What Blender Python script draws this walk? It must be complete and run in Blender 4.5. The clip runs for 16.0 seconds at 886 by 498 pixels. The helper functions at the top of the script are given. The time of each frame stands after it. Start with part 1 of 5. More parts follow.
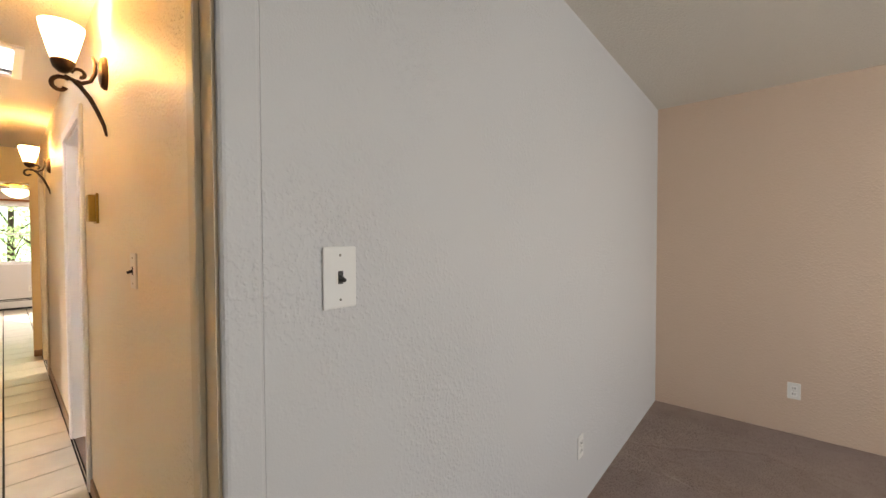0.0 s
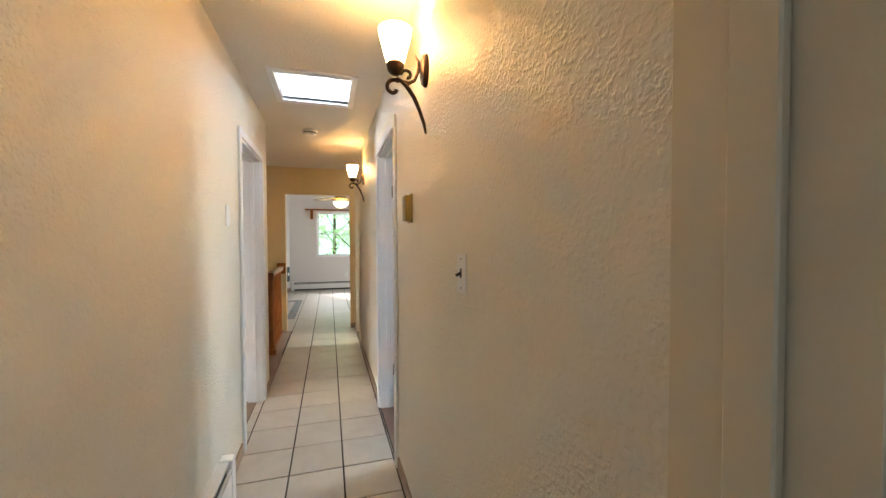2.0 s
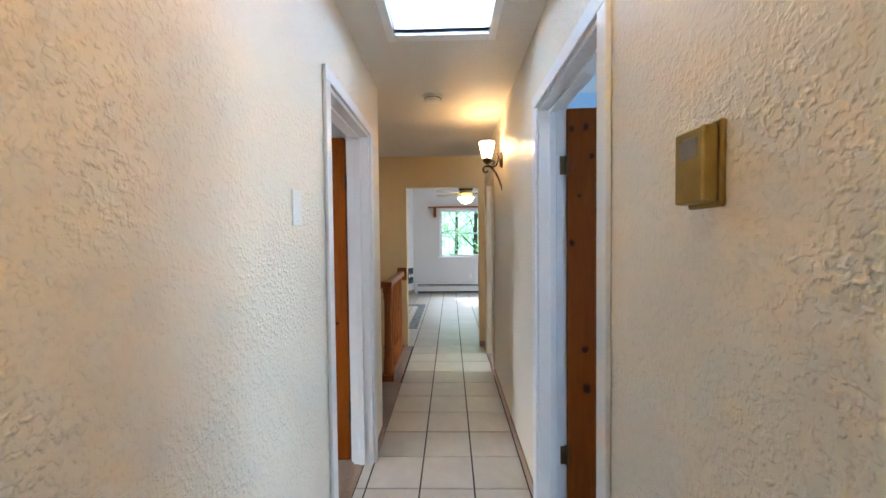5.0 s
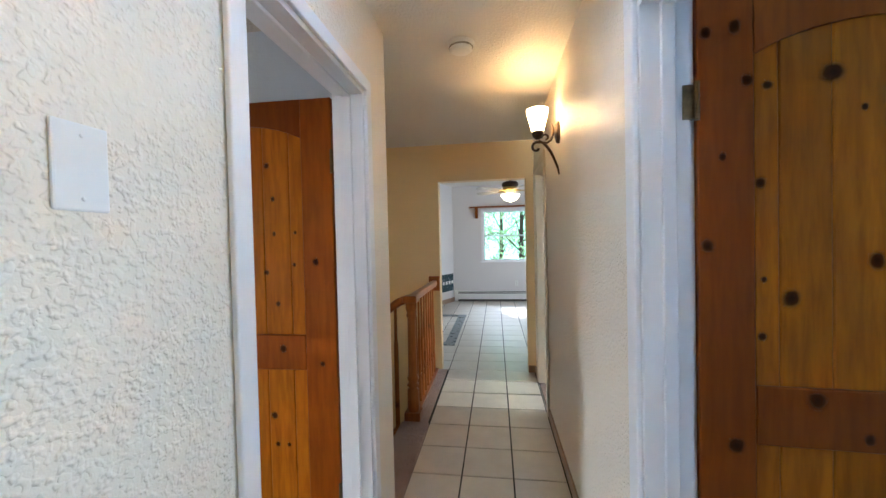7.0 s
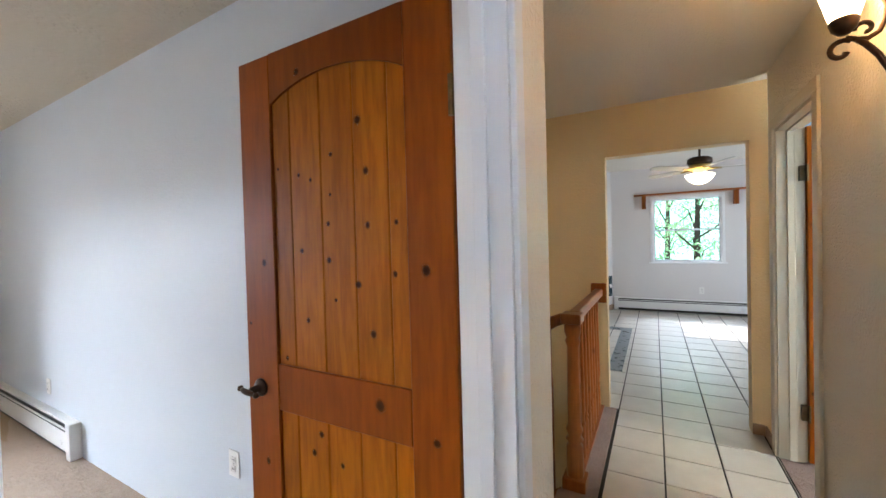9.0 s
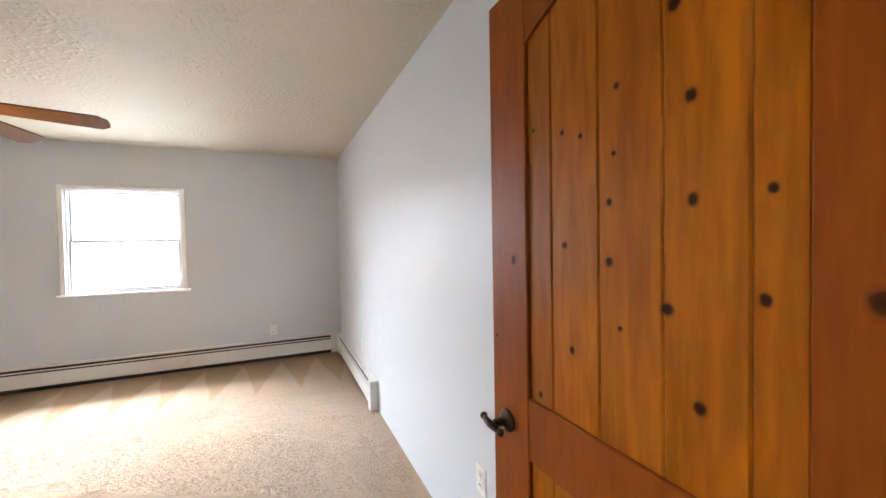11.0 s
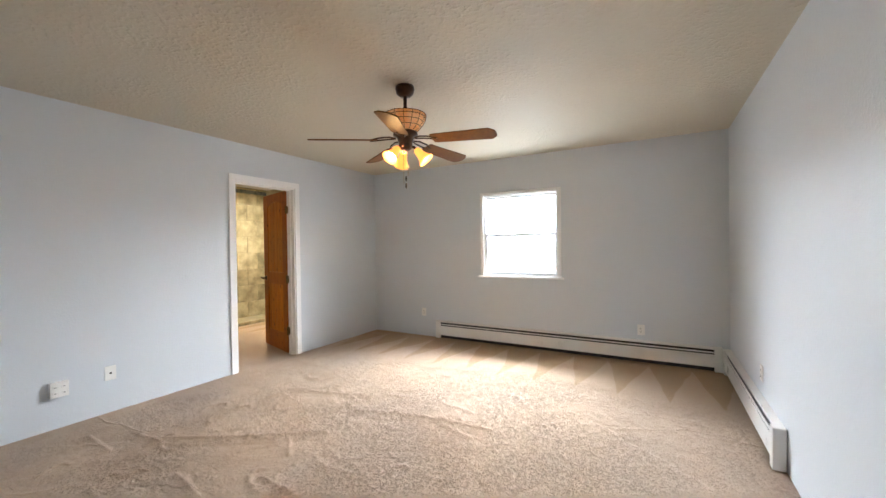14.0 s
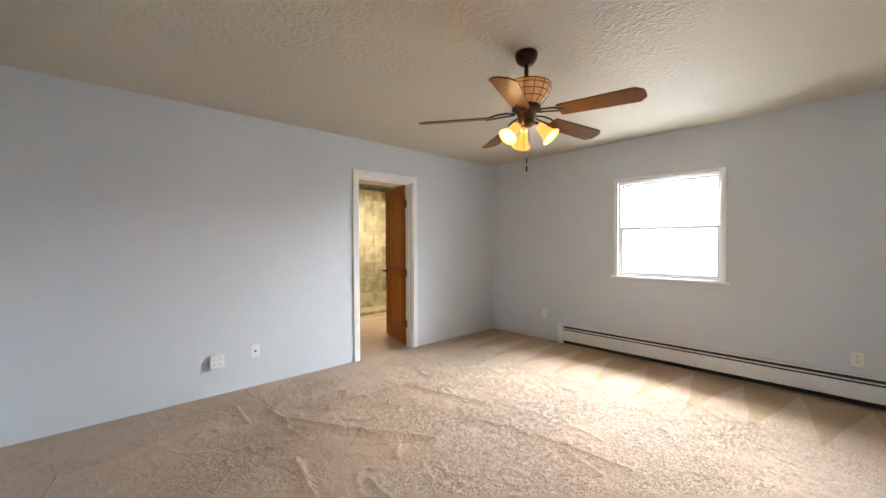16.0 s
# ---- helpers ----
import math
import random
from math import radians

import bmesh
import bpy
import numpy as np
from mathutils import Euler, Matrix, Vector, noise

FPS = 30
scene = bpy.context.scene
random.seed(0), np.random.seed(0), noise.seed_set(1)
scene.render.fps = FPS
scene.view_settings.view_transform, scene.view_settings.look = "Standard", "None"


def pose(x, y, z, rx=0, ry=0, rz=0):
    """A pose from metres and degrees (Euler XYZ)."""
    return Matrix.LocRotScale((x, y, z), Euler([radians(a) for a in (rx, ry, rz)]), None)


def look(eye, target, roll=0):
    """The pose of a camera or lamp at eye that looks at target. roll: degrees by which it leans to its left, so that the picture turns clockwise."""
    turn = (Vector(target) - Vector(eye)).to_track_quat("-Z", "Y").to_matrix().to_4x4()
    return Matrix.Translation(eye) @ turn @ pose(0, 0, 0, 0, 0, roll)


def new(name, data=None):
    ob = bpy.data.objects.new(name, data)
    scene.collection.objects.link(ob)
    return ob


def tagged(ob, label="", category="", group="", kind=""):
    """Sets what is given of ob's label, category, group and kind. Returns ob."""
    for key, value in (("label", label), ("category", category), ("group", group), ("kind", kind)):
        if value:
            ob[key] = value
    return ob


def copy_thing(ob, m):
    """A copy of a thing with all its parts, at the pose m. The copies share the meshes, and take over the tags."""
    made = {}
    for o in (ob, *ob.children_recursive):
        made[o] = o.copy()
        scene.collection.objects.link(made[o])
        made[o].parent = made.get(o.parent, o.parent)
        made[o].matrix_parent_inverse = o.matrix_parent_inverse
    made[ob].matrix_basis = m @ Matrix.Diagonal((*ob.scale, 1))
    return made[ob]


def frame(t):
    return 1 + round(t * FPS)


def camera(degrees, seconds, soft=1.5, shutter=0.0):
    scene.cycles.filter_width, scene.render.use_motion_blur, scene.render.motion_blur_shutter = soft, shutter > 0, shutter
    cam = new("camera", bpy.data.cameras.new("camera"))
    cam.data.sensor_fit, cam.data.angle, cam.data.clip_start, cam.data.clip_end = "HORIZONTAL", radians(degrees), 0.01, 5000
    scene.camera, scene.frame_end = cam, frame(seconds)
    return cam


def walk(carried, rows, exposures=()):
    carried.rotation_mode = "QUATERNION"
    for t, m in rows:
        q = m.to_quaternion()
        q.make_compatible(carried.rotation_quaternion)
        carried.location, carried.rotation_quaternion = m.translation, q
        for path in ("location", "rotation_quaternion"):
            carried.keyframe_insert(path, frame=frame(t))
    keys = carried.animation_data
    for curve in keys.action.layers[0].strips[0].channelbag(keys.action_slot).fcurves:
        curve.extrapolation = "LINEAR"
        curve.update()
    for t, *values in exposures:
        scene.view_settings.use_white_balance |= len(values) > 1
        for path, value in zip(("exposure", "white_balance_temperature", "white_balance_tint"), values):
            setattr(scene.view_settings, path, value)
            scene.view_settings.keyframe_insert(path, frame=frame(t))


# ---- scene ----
EXPOSE = [(0.0, 0.96, 9400, 23), (0.6, 0.56, 9200, 21), (1.2, 0.44, 8500, 17), (2.4, 0.54, 6400, 10), (3.5, 0.50, 5800, 9), (6.5, 0.54, 5800, 9), (8.0, 0.54, 5600, 9),
          (10.5, 0.84, 6500, 13), (12.0, 0.62, 6300, 10), (14.0, 0.48, 6400, 10), (16.0, 0.46, 6450, 10)]
cam = camera(99.0, 16.0)
PATH = [
    (0, (0.042, -0.003, 1.368), (-1.262, 1.513, 1.32), -0.2),
    (0.5, (-0.091, -0.031, 1.375), (-1.642, 1.231, 1.326), -0.2),
    (1, (-0.247, -0.045, 1.374), (-1.971, 0.968, 1.323), -0.3),
    (1.5, (-0.389, -0.083, 1.365), (-2.221, 0.716, 1.317), -0.3),
    (2, (-0.525, -0.097, 1.369), (-2.44, 0.479, 1.318), -0.2),
    (2.5, (-0.718, -0.1, 1.375), (-2.682, 0.275, 1.323), -0.3),
    (3, (-0.88, -0.096, 1.387), (-2.867, 0.125, 1.337), -0.3),
    (3.5, (-1.078, -0.119, 1.391), (-3.074, -0.002, 1.34), -0.3),
    (4, (-1.298, -0.137, 1.409), (-3.296, -0.069, 1.351), -0.4),
    (4.2, (-1.38, -0.14, 1.412), (-3.378, -0.085, 1.348), -0.4),
    (6.3, (-2.209, -0.152, 1.386), (-4.2, -0.343, 1.351), -1.1),
    (6.5, (-2.284, -0.141, 1.385), (-4.274, -0.339, 1.345), -1.1),
    (7, (-2.489, -0.106, 1.398), (-4.469, -0.383, 1.361), -1.3),
    (7.5, (-2.681, -0.113, 1.389), (-4.636, -0.534, 1.359), -1.2),
    (8, (-2.871, -0.179, 1.405), (-4.786, -0.755, 1.37), -1.2),
    (8.2, (-2.937, -0.212, 1.408), (-4.835, -0.842, 1.373), -1.2),
    (10.3, (-3.47, -0.596, 1.368), (-4.669, -2.195, 1.328), -1.1),
    (10.5, (-3.46, -0.619, 1.395), (-4.565, -2.285, 1.35), -0.8),
    (11, (-3.476, -0.711, 1.396), (-4.284, -2.54, 1.35), -1.0),
    (11.5, (-3.493, -0.775, 1.378), (-3.967, -2.718, 1.342), -0.9),
    (12, (-3.526, -0.83, 1.367), (-3.678, -2.824, 1.333), -1.0),
    (12.5, (-3.559, -0.876, 1.356), (-3.387, -2.868, 1.326), -0.9),
    (13, (-3.588, -0.909, 1.341), (-3.098, -2.848, 1.319), -0.9),
    (13.5, (-3.592, -0.938, 1.33), (-2.818, -2.782, 1.312), -0.9),
    (14, (-3.58, -0.962, 1.32), (-2.597, -2.704, 1.302), -0.8),
    (14.5, (-3.561, -0.997, 1.297), (-2.411, -2.634, 1.284), -0.7),
    (15, (-3.533, -1.069, 1.287), (-2.241, -2.596, 1.27), -0.6),
    (15.5, (-3.479, -1.15, 1.293), (-2.086, -2.584, 1.265), -0.4),
    (16, (-3.393, -1.229, 1.298), (-1.924, -2.585, 1.266), -0.3),
]
walk(cam, [(t, look(eye, target, roll)) for t, eye, target, roll in PATH], EXPOSE)

# ---------------------------------------------------------------- world, sun, large lights
SUN_DIR = Vector((0.90, 0.242, -0.93)).normalized()
world = bpy.data.worlds.new("sky")
scene.world = world
world.use_nodes = True
wn = world.node_tree.nodes
sky = wn.new("ShaderNodeTexSky")
sky.sky_type = "NISHITA"
sky.sun_disc = False
sky.sun_elevation = math.asin(-SUN_DIR.z)
sky.sun_rotation = math.atan2(-SUN_DIR.x, -SUN_DIR.y)
wn["Background"].inputs["Strength"].default_value = 0.15
world.node_tree.links.new(sky.outputs[0], wn["Background"].inputs["Color"])


def lamp(name, kind, m, energy, color, **more):
    data = bpy.data.lights.new(name, kind)
    data.energy, data.color = energy, color
    if kind == "AREA":
        data.shape, data.size, data.size_y = "RECTANGLE", more["size"], more["size_y"]
    if kind == "POINT":
        data.shadow_soft_size = more["soft"]
    if kind == "SUN":
        data.angle = radians(0.5)
    ob = new(name, data)
    ob.matrix_world = m
    return ob


SCONCE_W, SECOND_SCONCE_W, FAN_W = 18.5, 2.6, 2.4
DAY = (0.86, 0.93, 1.0)
WARM = (1.0, 0.64, 0.28)
lamp("sun", "SUN", look((0, 0, 30), Vector((0, 0, 30)) + SUN_DIR), 5.0, (1.0, 0.94, 0.85))
# daylight standing in the window openings, and added fill lamps where marked
lamp("bedroom_window_daylight", "AREA", look((-2.07, -7.1, 2.48), (-2.07, -5.1, 1.1)), 1380, DAY, size=3.6, size_y=1.1)
lamp("bedroom_ground_light", "AREA", look((-2.07, -5.95, 1.45), (-2.07, 0, 1.4)), 15, DAY, size=0.9, size_y=1.0)
lamp("skylight_daylight", "AREA", look((-3.40, -0.181, 2.86), (-3.399, -0.181, 0)), 34, (0.72, 0.86, 1.0), size=0.5, size_y=0.46)
lamp("front_room_window_daylight", "AREA", look((3.15, 1.6, 1.5), (0, 2.2, 1.0)), 41, (0.60, 0.80, 1.0), size=1.8, size_y=1.3)
# Added fill from the living room's unseen north side.
lamp("living_room_fill", "AREA", look((-9.0, 2.9, 1.5), (-9.0, -2, 0.9)), 34, (0.74, 0.87, 1.0), size=1.8, size_y=1.4)
lamp("living_west_window_daylight", "AREA", look((-12.9, 0.13, 3.3), (-10.6, 0.1, 1.0)), 165, (0.74, 0.87, 1.0), size=1.0, size_y=1.0)
# Added warm fill that brightens the third door's jamb and the hall end.
lamp("third_room_fill", "AREA", look((-5.6, 3.3, 1.6), (-5.9, 0, 1.2)), 75, (1.0, 0.95, 0.78), size=0.9, size_y=1.1)
lamp("north_room_daylight", "AREA", look((-4.0, 3.3, 1.6), (-3.1, 0, 1.2)), 78, (0.68, 0.85, 1.0), size=1.4, size_y=1.3)
# Added warm fill under the bathroom ceiling, placed to miss the door's face.
lamp("bathroom_fill", "AREA", look((2.1, -4.9, 2.30), (2.1, -4.91, 0)), 55, (1.0, 0.90, 0.70), size=0.3, size_y=0.3)

# ---------------------------------------------------------------- materials


def nodes_of(name):
    m = bpy.data.materials.new(name)
    m.use_nodes = True
    return m, m.node_tree.nodes, m.node_tree.links, m.node_tree.nodes["Principled BSDF"]


def coords(nt, ln, scale=(1, 1, 1)):
    tc = nt.new("ShaderNodeTexCoord")
    mp = nt.new("ShaderNodeMapping")
    mp.inputs["Scale"].default_value = scale
    ln.new(tc.outputs["Object"], mp.inputs["Vector"])
    return mp.outputs[0]


def noise_tex(nt, ln, vec, scale, detail=3.0, rough=0.55, warp=0.0):
    n = nt.new("ShaderNodeTexNoise")
    n.inputs["Scale"].default_value, n.inputs["Detail"].default_value = scale, detail
    n.inputs["Roughness"].default_value, n.inputs["Distortion"].default_value = rough, warp
    ln.new(vec, n.inputs["Vector"])
    return n.outputs["Fac"]


def ramp(nt, ln, fac, stops):
    r = nt.new("ShaderNodeValToRGB")
    el = r.color_ramp.elements
    while len(el) < len(stops):
        el.new(0.5)
    for e, (p, c) in zip(el, stops):
        e.position, e.color = p, (*c, 1) if len(c) == 3 else c
    ln.new(fac, r.inputs[0])
    return r.outputs[0]


def grey(v):
    return (v, v, v)


def math_node(nt, ln, op, a, b):
    n = nt.new("ShaderNodeMath")
    n.operation = op
    for i, v in enumerate((a, b)):
        if isinstance(v, (int, float)):
            n.inputs[i].default_value = v
        else:
            ln.new(v, n.inputs[i])
    return n.outputs[0]


def mix_col(nt, ln, fac, a, b, mode="MIX"):
    n = nt.new("ShaderNodeMix")
    n.data_type, n.blend_type = "RGBA", mode
    for sock, v in ((n.inputs["Factor"], fac), (n.inputs["A"], a), (n.inputs["B"], b)):
        if isinstance(v, (int, float)):
            sock.default_value = v
        elif isinstance(v, tuple):
            sock.default_value = (*v, 1)
        else:
            ln.new(v, sock)
    return n.outputs["Result"]


def bump(nt, ln, bsdf, height, strength, dist):
    b = nt.new("ShaderNodeBump")
    b.inputs["Strength"].default_value, b.inputs["Distance"].default_value = strength, dist
    ln.new(height, b.inputs["Height"])
    ln.new(b.outputs[0], bsdf.inputs["Normal"])


def textured_paint(name, color, rough=0.5, strength=0.75, dist=0.006, patch=True, scale=72, floor=0.25):
    """Wall paint over hand-troweled knockdown plaster: flat flakes, denser in some places, and a fine roller stipple."""
    m, nt, ln, bs = nodes_of(name)
    vec = coords(nt, ln)
    soft = ramp(nt, ln, noise_tex(nt, ln, vec, scale, 1.2, 0.45, 0.12), [(0.46, grey(0)), (0.56, grey(0.3)), (0.66, grey(0.85)), (0.76, grey(1))])
    smear = ramp(nt, ln, noise_tex(nt, ln, vec, scale * 0.62, 1.0, 0.4, 0.25), [(0.58, grey(0)), (0.64, grey(0.7)), (0.72, grey(1))])
    flakes = math_node(nt, ln, "MAXIMUM", soft, math_node(nt, ln, "MULTIPLY", smear, 0.6))
    dense = ramp(nt, ln, noise_tex(nt, ln, vec, 2.3, 2), [(0.36, grey(floor)), (0.62, grey(1))])
    fine = noise_tex(nt, ln, vec, 240, 2)
    body = math_node(nt, ln, "MULTIPLY", flakes, dense if patch else 1.0)
    h = math_node(nt, ln, "ADD", body, math_node(nt, ln, "MULTIPLY", fine, 0.16))
    bump(nt, ln, bs, h, strength, dist)
    lo = tuple(c * 0.94 for c in color)
    ln.new(mix_col(nt, ln, noise_tex(nt, ln, vec, 0.9, 3), lo, color), bs.inputs["Base Color"])
    bs.inputs["Roughness"].default_value = rough
    return m


def surface(name, c1, c2, rough=0.5, metal=0.0, scale=8.0, fine=120.0, strength=0.15, dist=0.002, stretch=(1, 1, 1), vary=0.0):
    m, nt, ln, bs = nodes_of(name)
    vec = coords(nt, ln, stretch)
    if vary:
        spot = nt.new("ShaderNodeObjectInfo")
        part_of = nt.new("ShaderNodeVectorMath")
        part_of.operation = "MULTIPLY_ADD"
        ln.new(spot.outputs["Random"], part_of.inputs[0])
        part_of.inputs[1].default_value = (17.0, 11.0, 5.0)
        ln.new(vec, part_of.inputs[2])
        vec = part_of.outputs[0]
    f = noise_tex(nt, ln, vec, scale, 4, 0.6)
    col = mix_col(nt, ln, ramp(nt, ln, f, [(0.3, grey(0)), (0.7, grey(1))]), c1, c2)
    if vary:
        info = nt.new("ShaderNodeObjectInfo")
        v = ramp(nt, ln, info.outputs["Random"], [(0, grey(1 - vary)), (1, grey(1))])
        col = mix_col(nt, ln, 1.0, col, v, "MULTIPLY")
    ln.new(col, bs.inputs["Base Color"])
    g = noise_tex(nt, ln, vec, fine, 3)
    bump(nt, ln, bs, g, strength, dist)
    r = ramp(nt, ln, f, [(0.3, grey(max(0.03, rough - 0.06))), (0.7, grey(rough + 0.06))])
    ln.new(r, bs.inputs["Roughness"])
    bs.inputs["Metallic"].default_value = metal
    return m


def pine(name, light, dark, knot=(0.055, 0.014, 0.002), rough=0.40, knots=0.50):
    """Stained knotty pine; the grain runs along local z."""
    m, nt, ln, bs = nodes_of(name)
    tc = nt.new("ShaderNodeTexCoord")
    info = nt.new("ShaderNodeObjectInfo")
    off = nt.new("ShaderNodeVectorMath")
    off.operation = "MULTIPLY_ADD"
    ln.new(info.outputs["Random"], off.inputs[0])
    off.inputs[1].default_value = (7.3, 5.1, 9.7)
    ln.new(tc.outputs["Object"], off.inputs[2])
    mp = nt.new("ShaderNodeMapping")
    mp.inputs["Scale"].default_value = (1, 1, 0.12)
    ln.new(off.outputs[0], mp.inputs["Vector"])
    sx = nt.new("ShaderNodeSeparateXYZ")
    ln.new(off.outputs[0], sx.inputs[0])
    cx = nt.new("ShaderNodeCombineXYZ")
    ln.new(math_node(nt, ln, "MULTIPLY", sx.outputs[0], 10.5), cx.inputs[0])
    ln.new(math_node(nt, ln, "MULTIPLY", sx.outputs[2], 6.0), cx.inputs[1])
    vor = nt.new("ShaderNodeTexVoronoi")
    vor.voronoi_dimensions = "2D"
    vor.inputs["Scale"].default_value = 1.0
    ln.new(cx.outputs[0], vor.inputs["Vector"])
    pick = nt.new("ShaderNodeSeparateColor")
    ln.new(vor.outputs["Color"], pick.inputs[0])
    none = math_node(nt, ln, "GREATER_THAN", pick.outputs[0], knots)
    small = math_node(nt, ln, "MULTIPLY", pick.outputs[1], 0.085)
    rag = math_node(nt, ln, "MULTIPLY", noise_tex(nt, ln, off.outputs[0], 60, 2), 0.07)
    d = math_node(nt, ln, "ADD", math_node(nt, ln, "ADD", vor.outputs["Distance"], none), math_node(nt, ln, "ADD", small, math_node(nt, ln, "SUBTRACT", rag, 0.035)))
    near = ramp(nt, ln, d, [(0.0, grey(1)), (0.33, grey(0))])
    warp = nt.new("ShaderNodeVectorMath")
    warp.operation = "MULTIPLY_ADD"
    ln.new(near, warp.inputs[0])
    warp.inputs[1].default_value = (0.05, 0.05, 0.0)
    ln.new(mp.outputs[0], warp.inputs[2])
    rings = noise_tex(nt, ln, warp.outputs[0], 46, 3, 0.55, 0.2)
    broad = noise_tex(nt, ln, mp.outputs[0], 7, 2)
    fine = noise_tex(nt, ln, mp.outputs[0], 160, 2)
    col = mix_col(nt, ln, ramp(nt, ln, rings, [(0.36, grey(0)), (0.66, grey(0.62))]), light, dark)
    col = mix_col(nt, ln, ramp(nt, ln, broad, [(0.35, grey(0)), (0.7, grey(0.45))]), col, dark)
    v = ramp(nt, ln, info.outputs["Random"], [(0, grey(0.80)), (1, grey(1.0))])
    col = mix_col(nt, ln, 1.0, col, v, "MULTIPLY")
    halo = ramp(nt, ln, d, [(0.09, grey(0.65)), (0.15, grey(0.22)), (0.27, grey(0))])
    col = mix_col(nt, ln, halo, col, tuple(c * 0.5 for c in dark))
    core = ramp(nt, ln, d, [(0.095, grey(1)), (0.125, grey(0))])
    col = mix_col(nt, ln, core, col, knot)
    ln.new(col, bs.inputs["Base Color"])
    bump(nt, ln, bs, math_node(nt, ln, "ADD", rings, fine), 0.10, 0.001)
    bs.inputs["Roughness"].default_value = rough
    bs.inputs["Specular IOR Level"].default_value = 0.15
    return m


def knot_wood(name):
    """A knot: a near-black heart, a red-brown ring and a halo that thins out into the board around it."""
    m, nt, ln, bs = nodes_of(name)
    tc = nt.new("ShaderNodeTexCoord")
    info = nt.new("ShaderNodeObjectInfo")
    off = nt.new("ShaderNodeVectorMath")
    off.operation = "MULTIPLY_ADD"
    ln.new(info.outputs["Random"], off.inputs[0])
    off.inputs[1].default_value = (31.0, 17.0, 23.0)
    ln.new(tc.outputs["Object"], off.inputs[2])
    far = nt.new("ShaderNodeVectorMath")
    far.operation = "LENGTH"
    ln.new(tc.outputs["Object"], far.inputs[0])
    rag = math_node(nt, ln, "MULTIPLY", math_node(nt, ln, "SUBTRACT", noise_tex(nt, ln, off.outputs[0], 2.2, 3), 0.5), 0.34)
    d = math_node(nt, ln, "ADD", far.outputs["Value"], rag)
    col = ramp(nt, ln, d, [(0.15, (0.030, 0.008, 0.001)), (0.40, (0.060, 0.013, 0.001)), (0.56, (0.13, 0.030, 0.001)), (0.9, (0.22, 0.052, 0.001))])
    ln.new(col, bs.inputs["Base Color"])
    bs.inputs["Roughness"].default_value = 0.6
    bs.inputs["Specular IOR Level"].default_value = 0.1
    clear = nt.new("ShaderNodeBsdfTransparent")
    mx = nt.new("ShaderNodeMixShader")
    ln.new(ramp(nt, ln, d, [(0.42, grey(0.05)), (0.55, grey(0.45)), (0.68, grey(0.75)), (0.92, grey(1))]), mx.inputs[0])
    ln.new(bs.outputs[0], mx.inputs[1])
    ln.new(clear.outputs[0], mx.inputs[2])
    ln.new(mx.outputs[0], nt["Material Output"].inputs["Surface"])
    return m


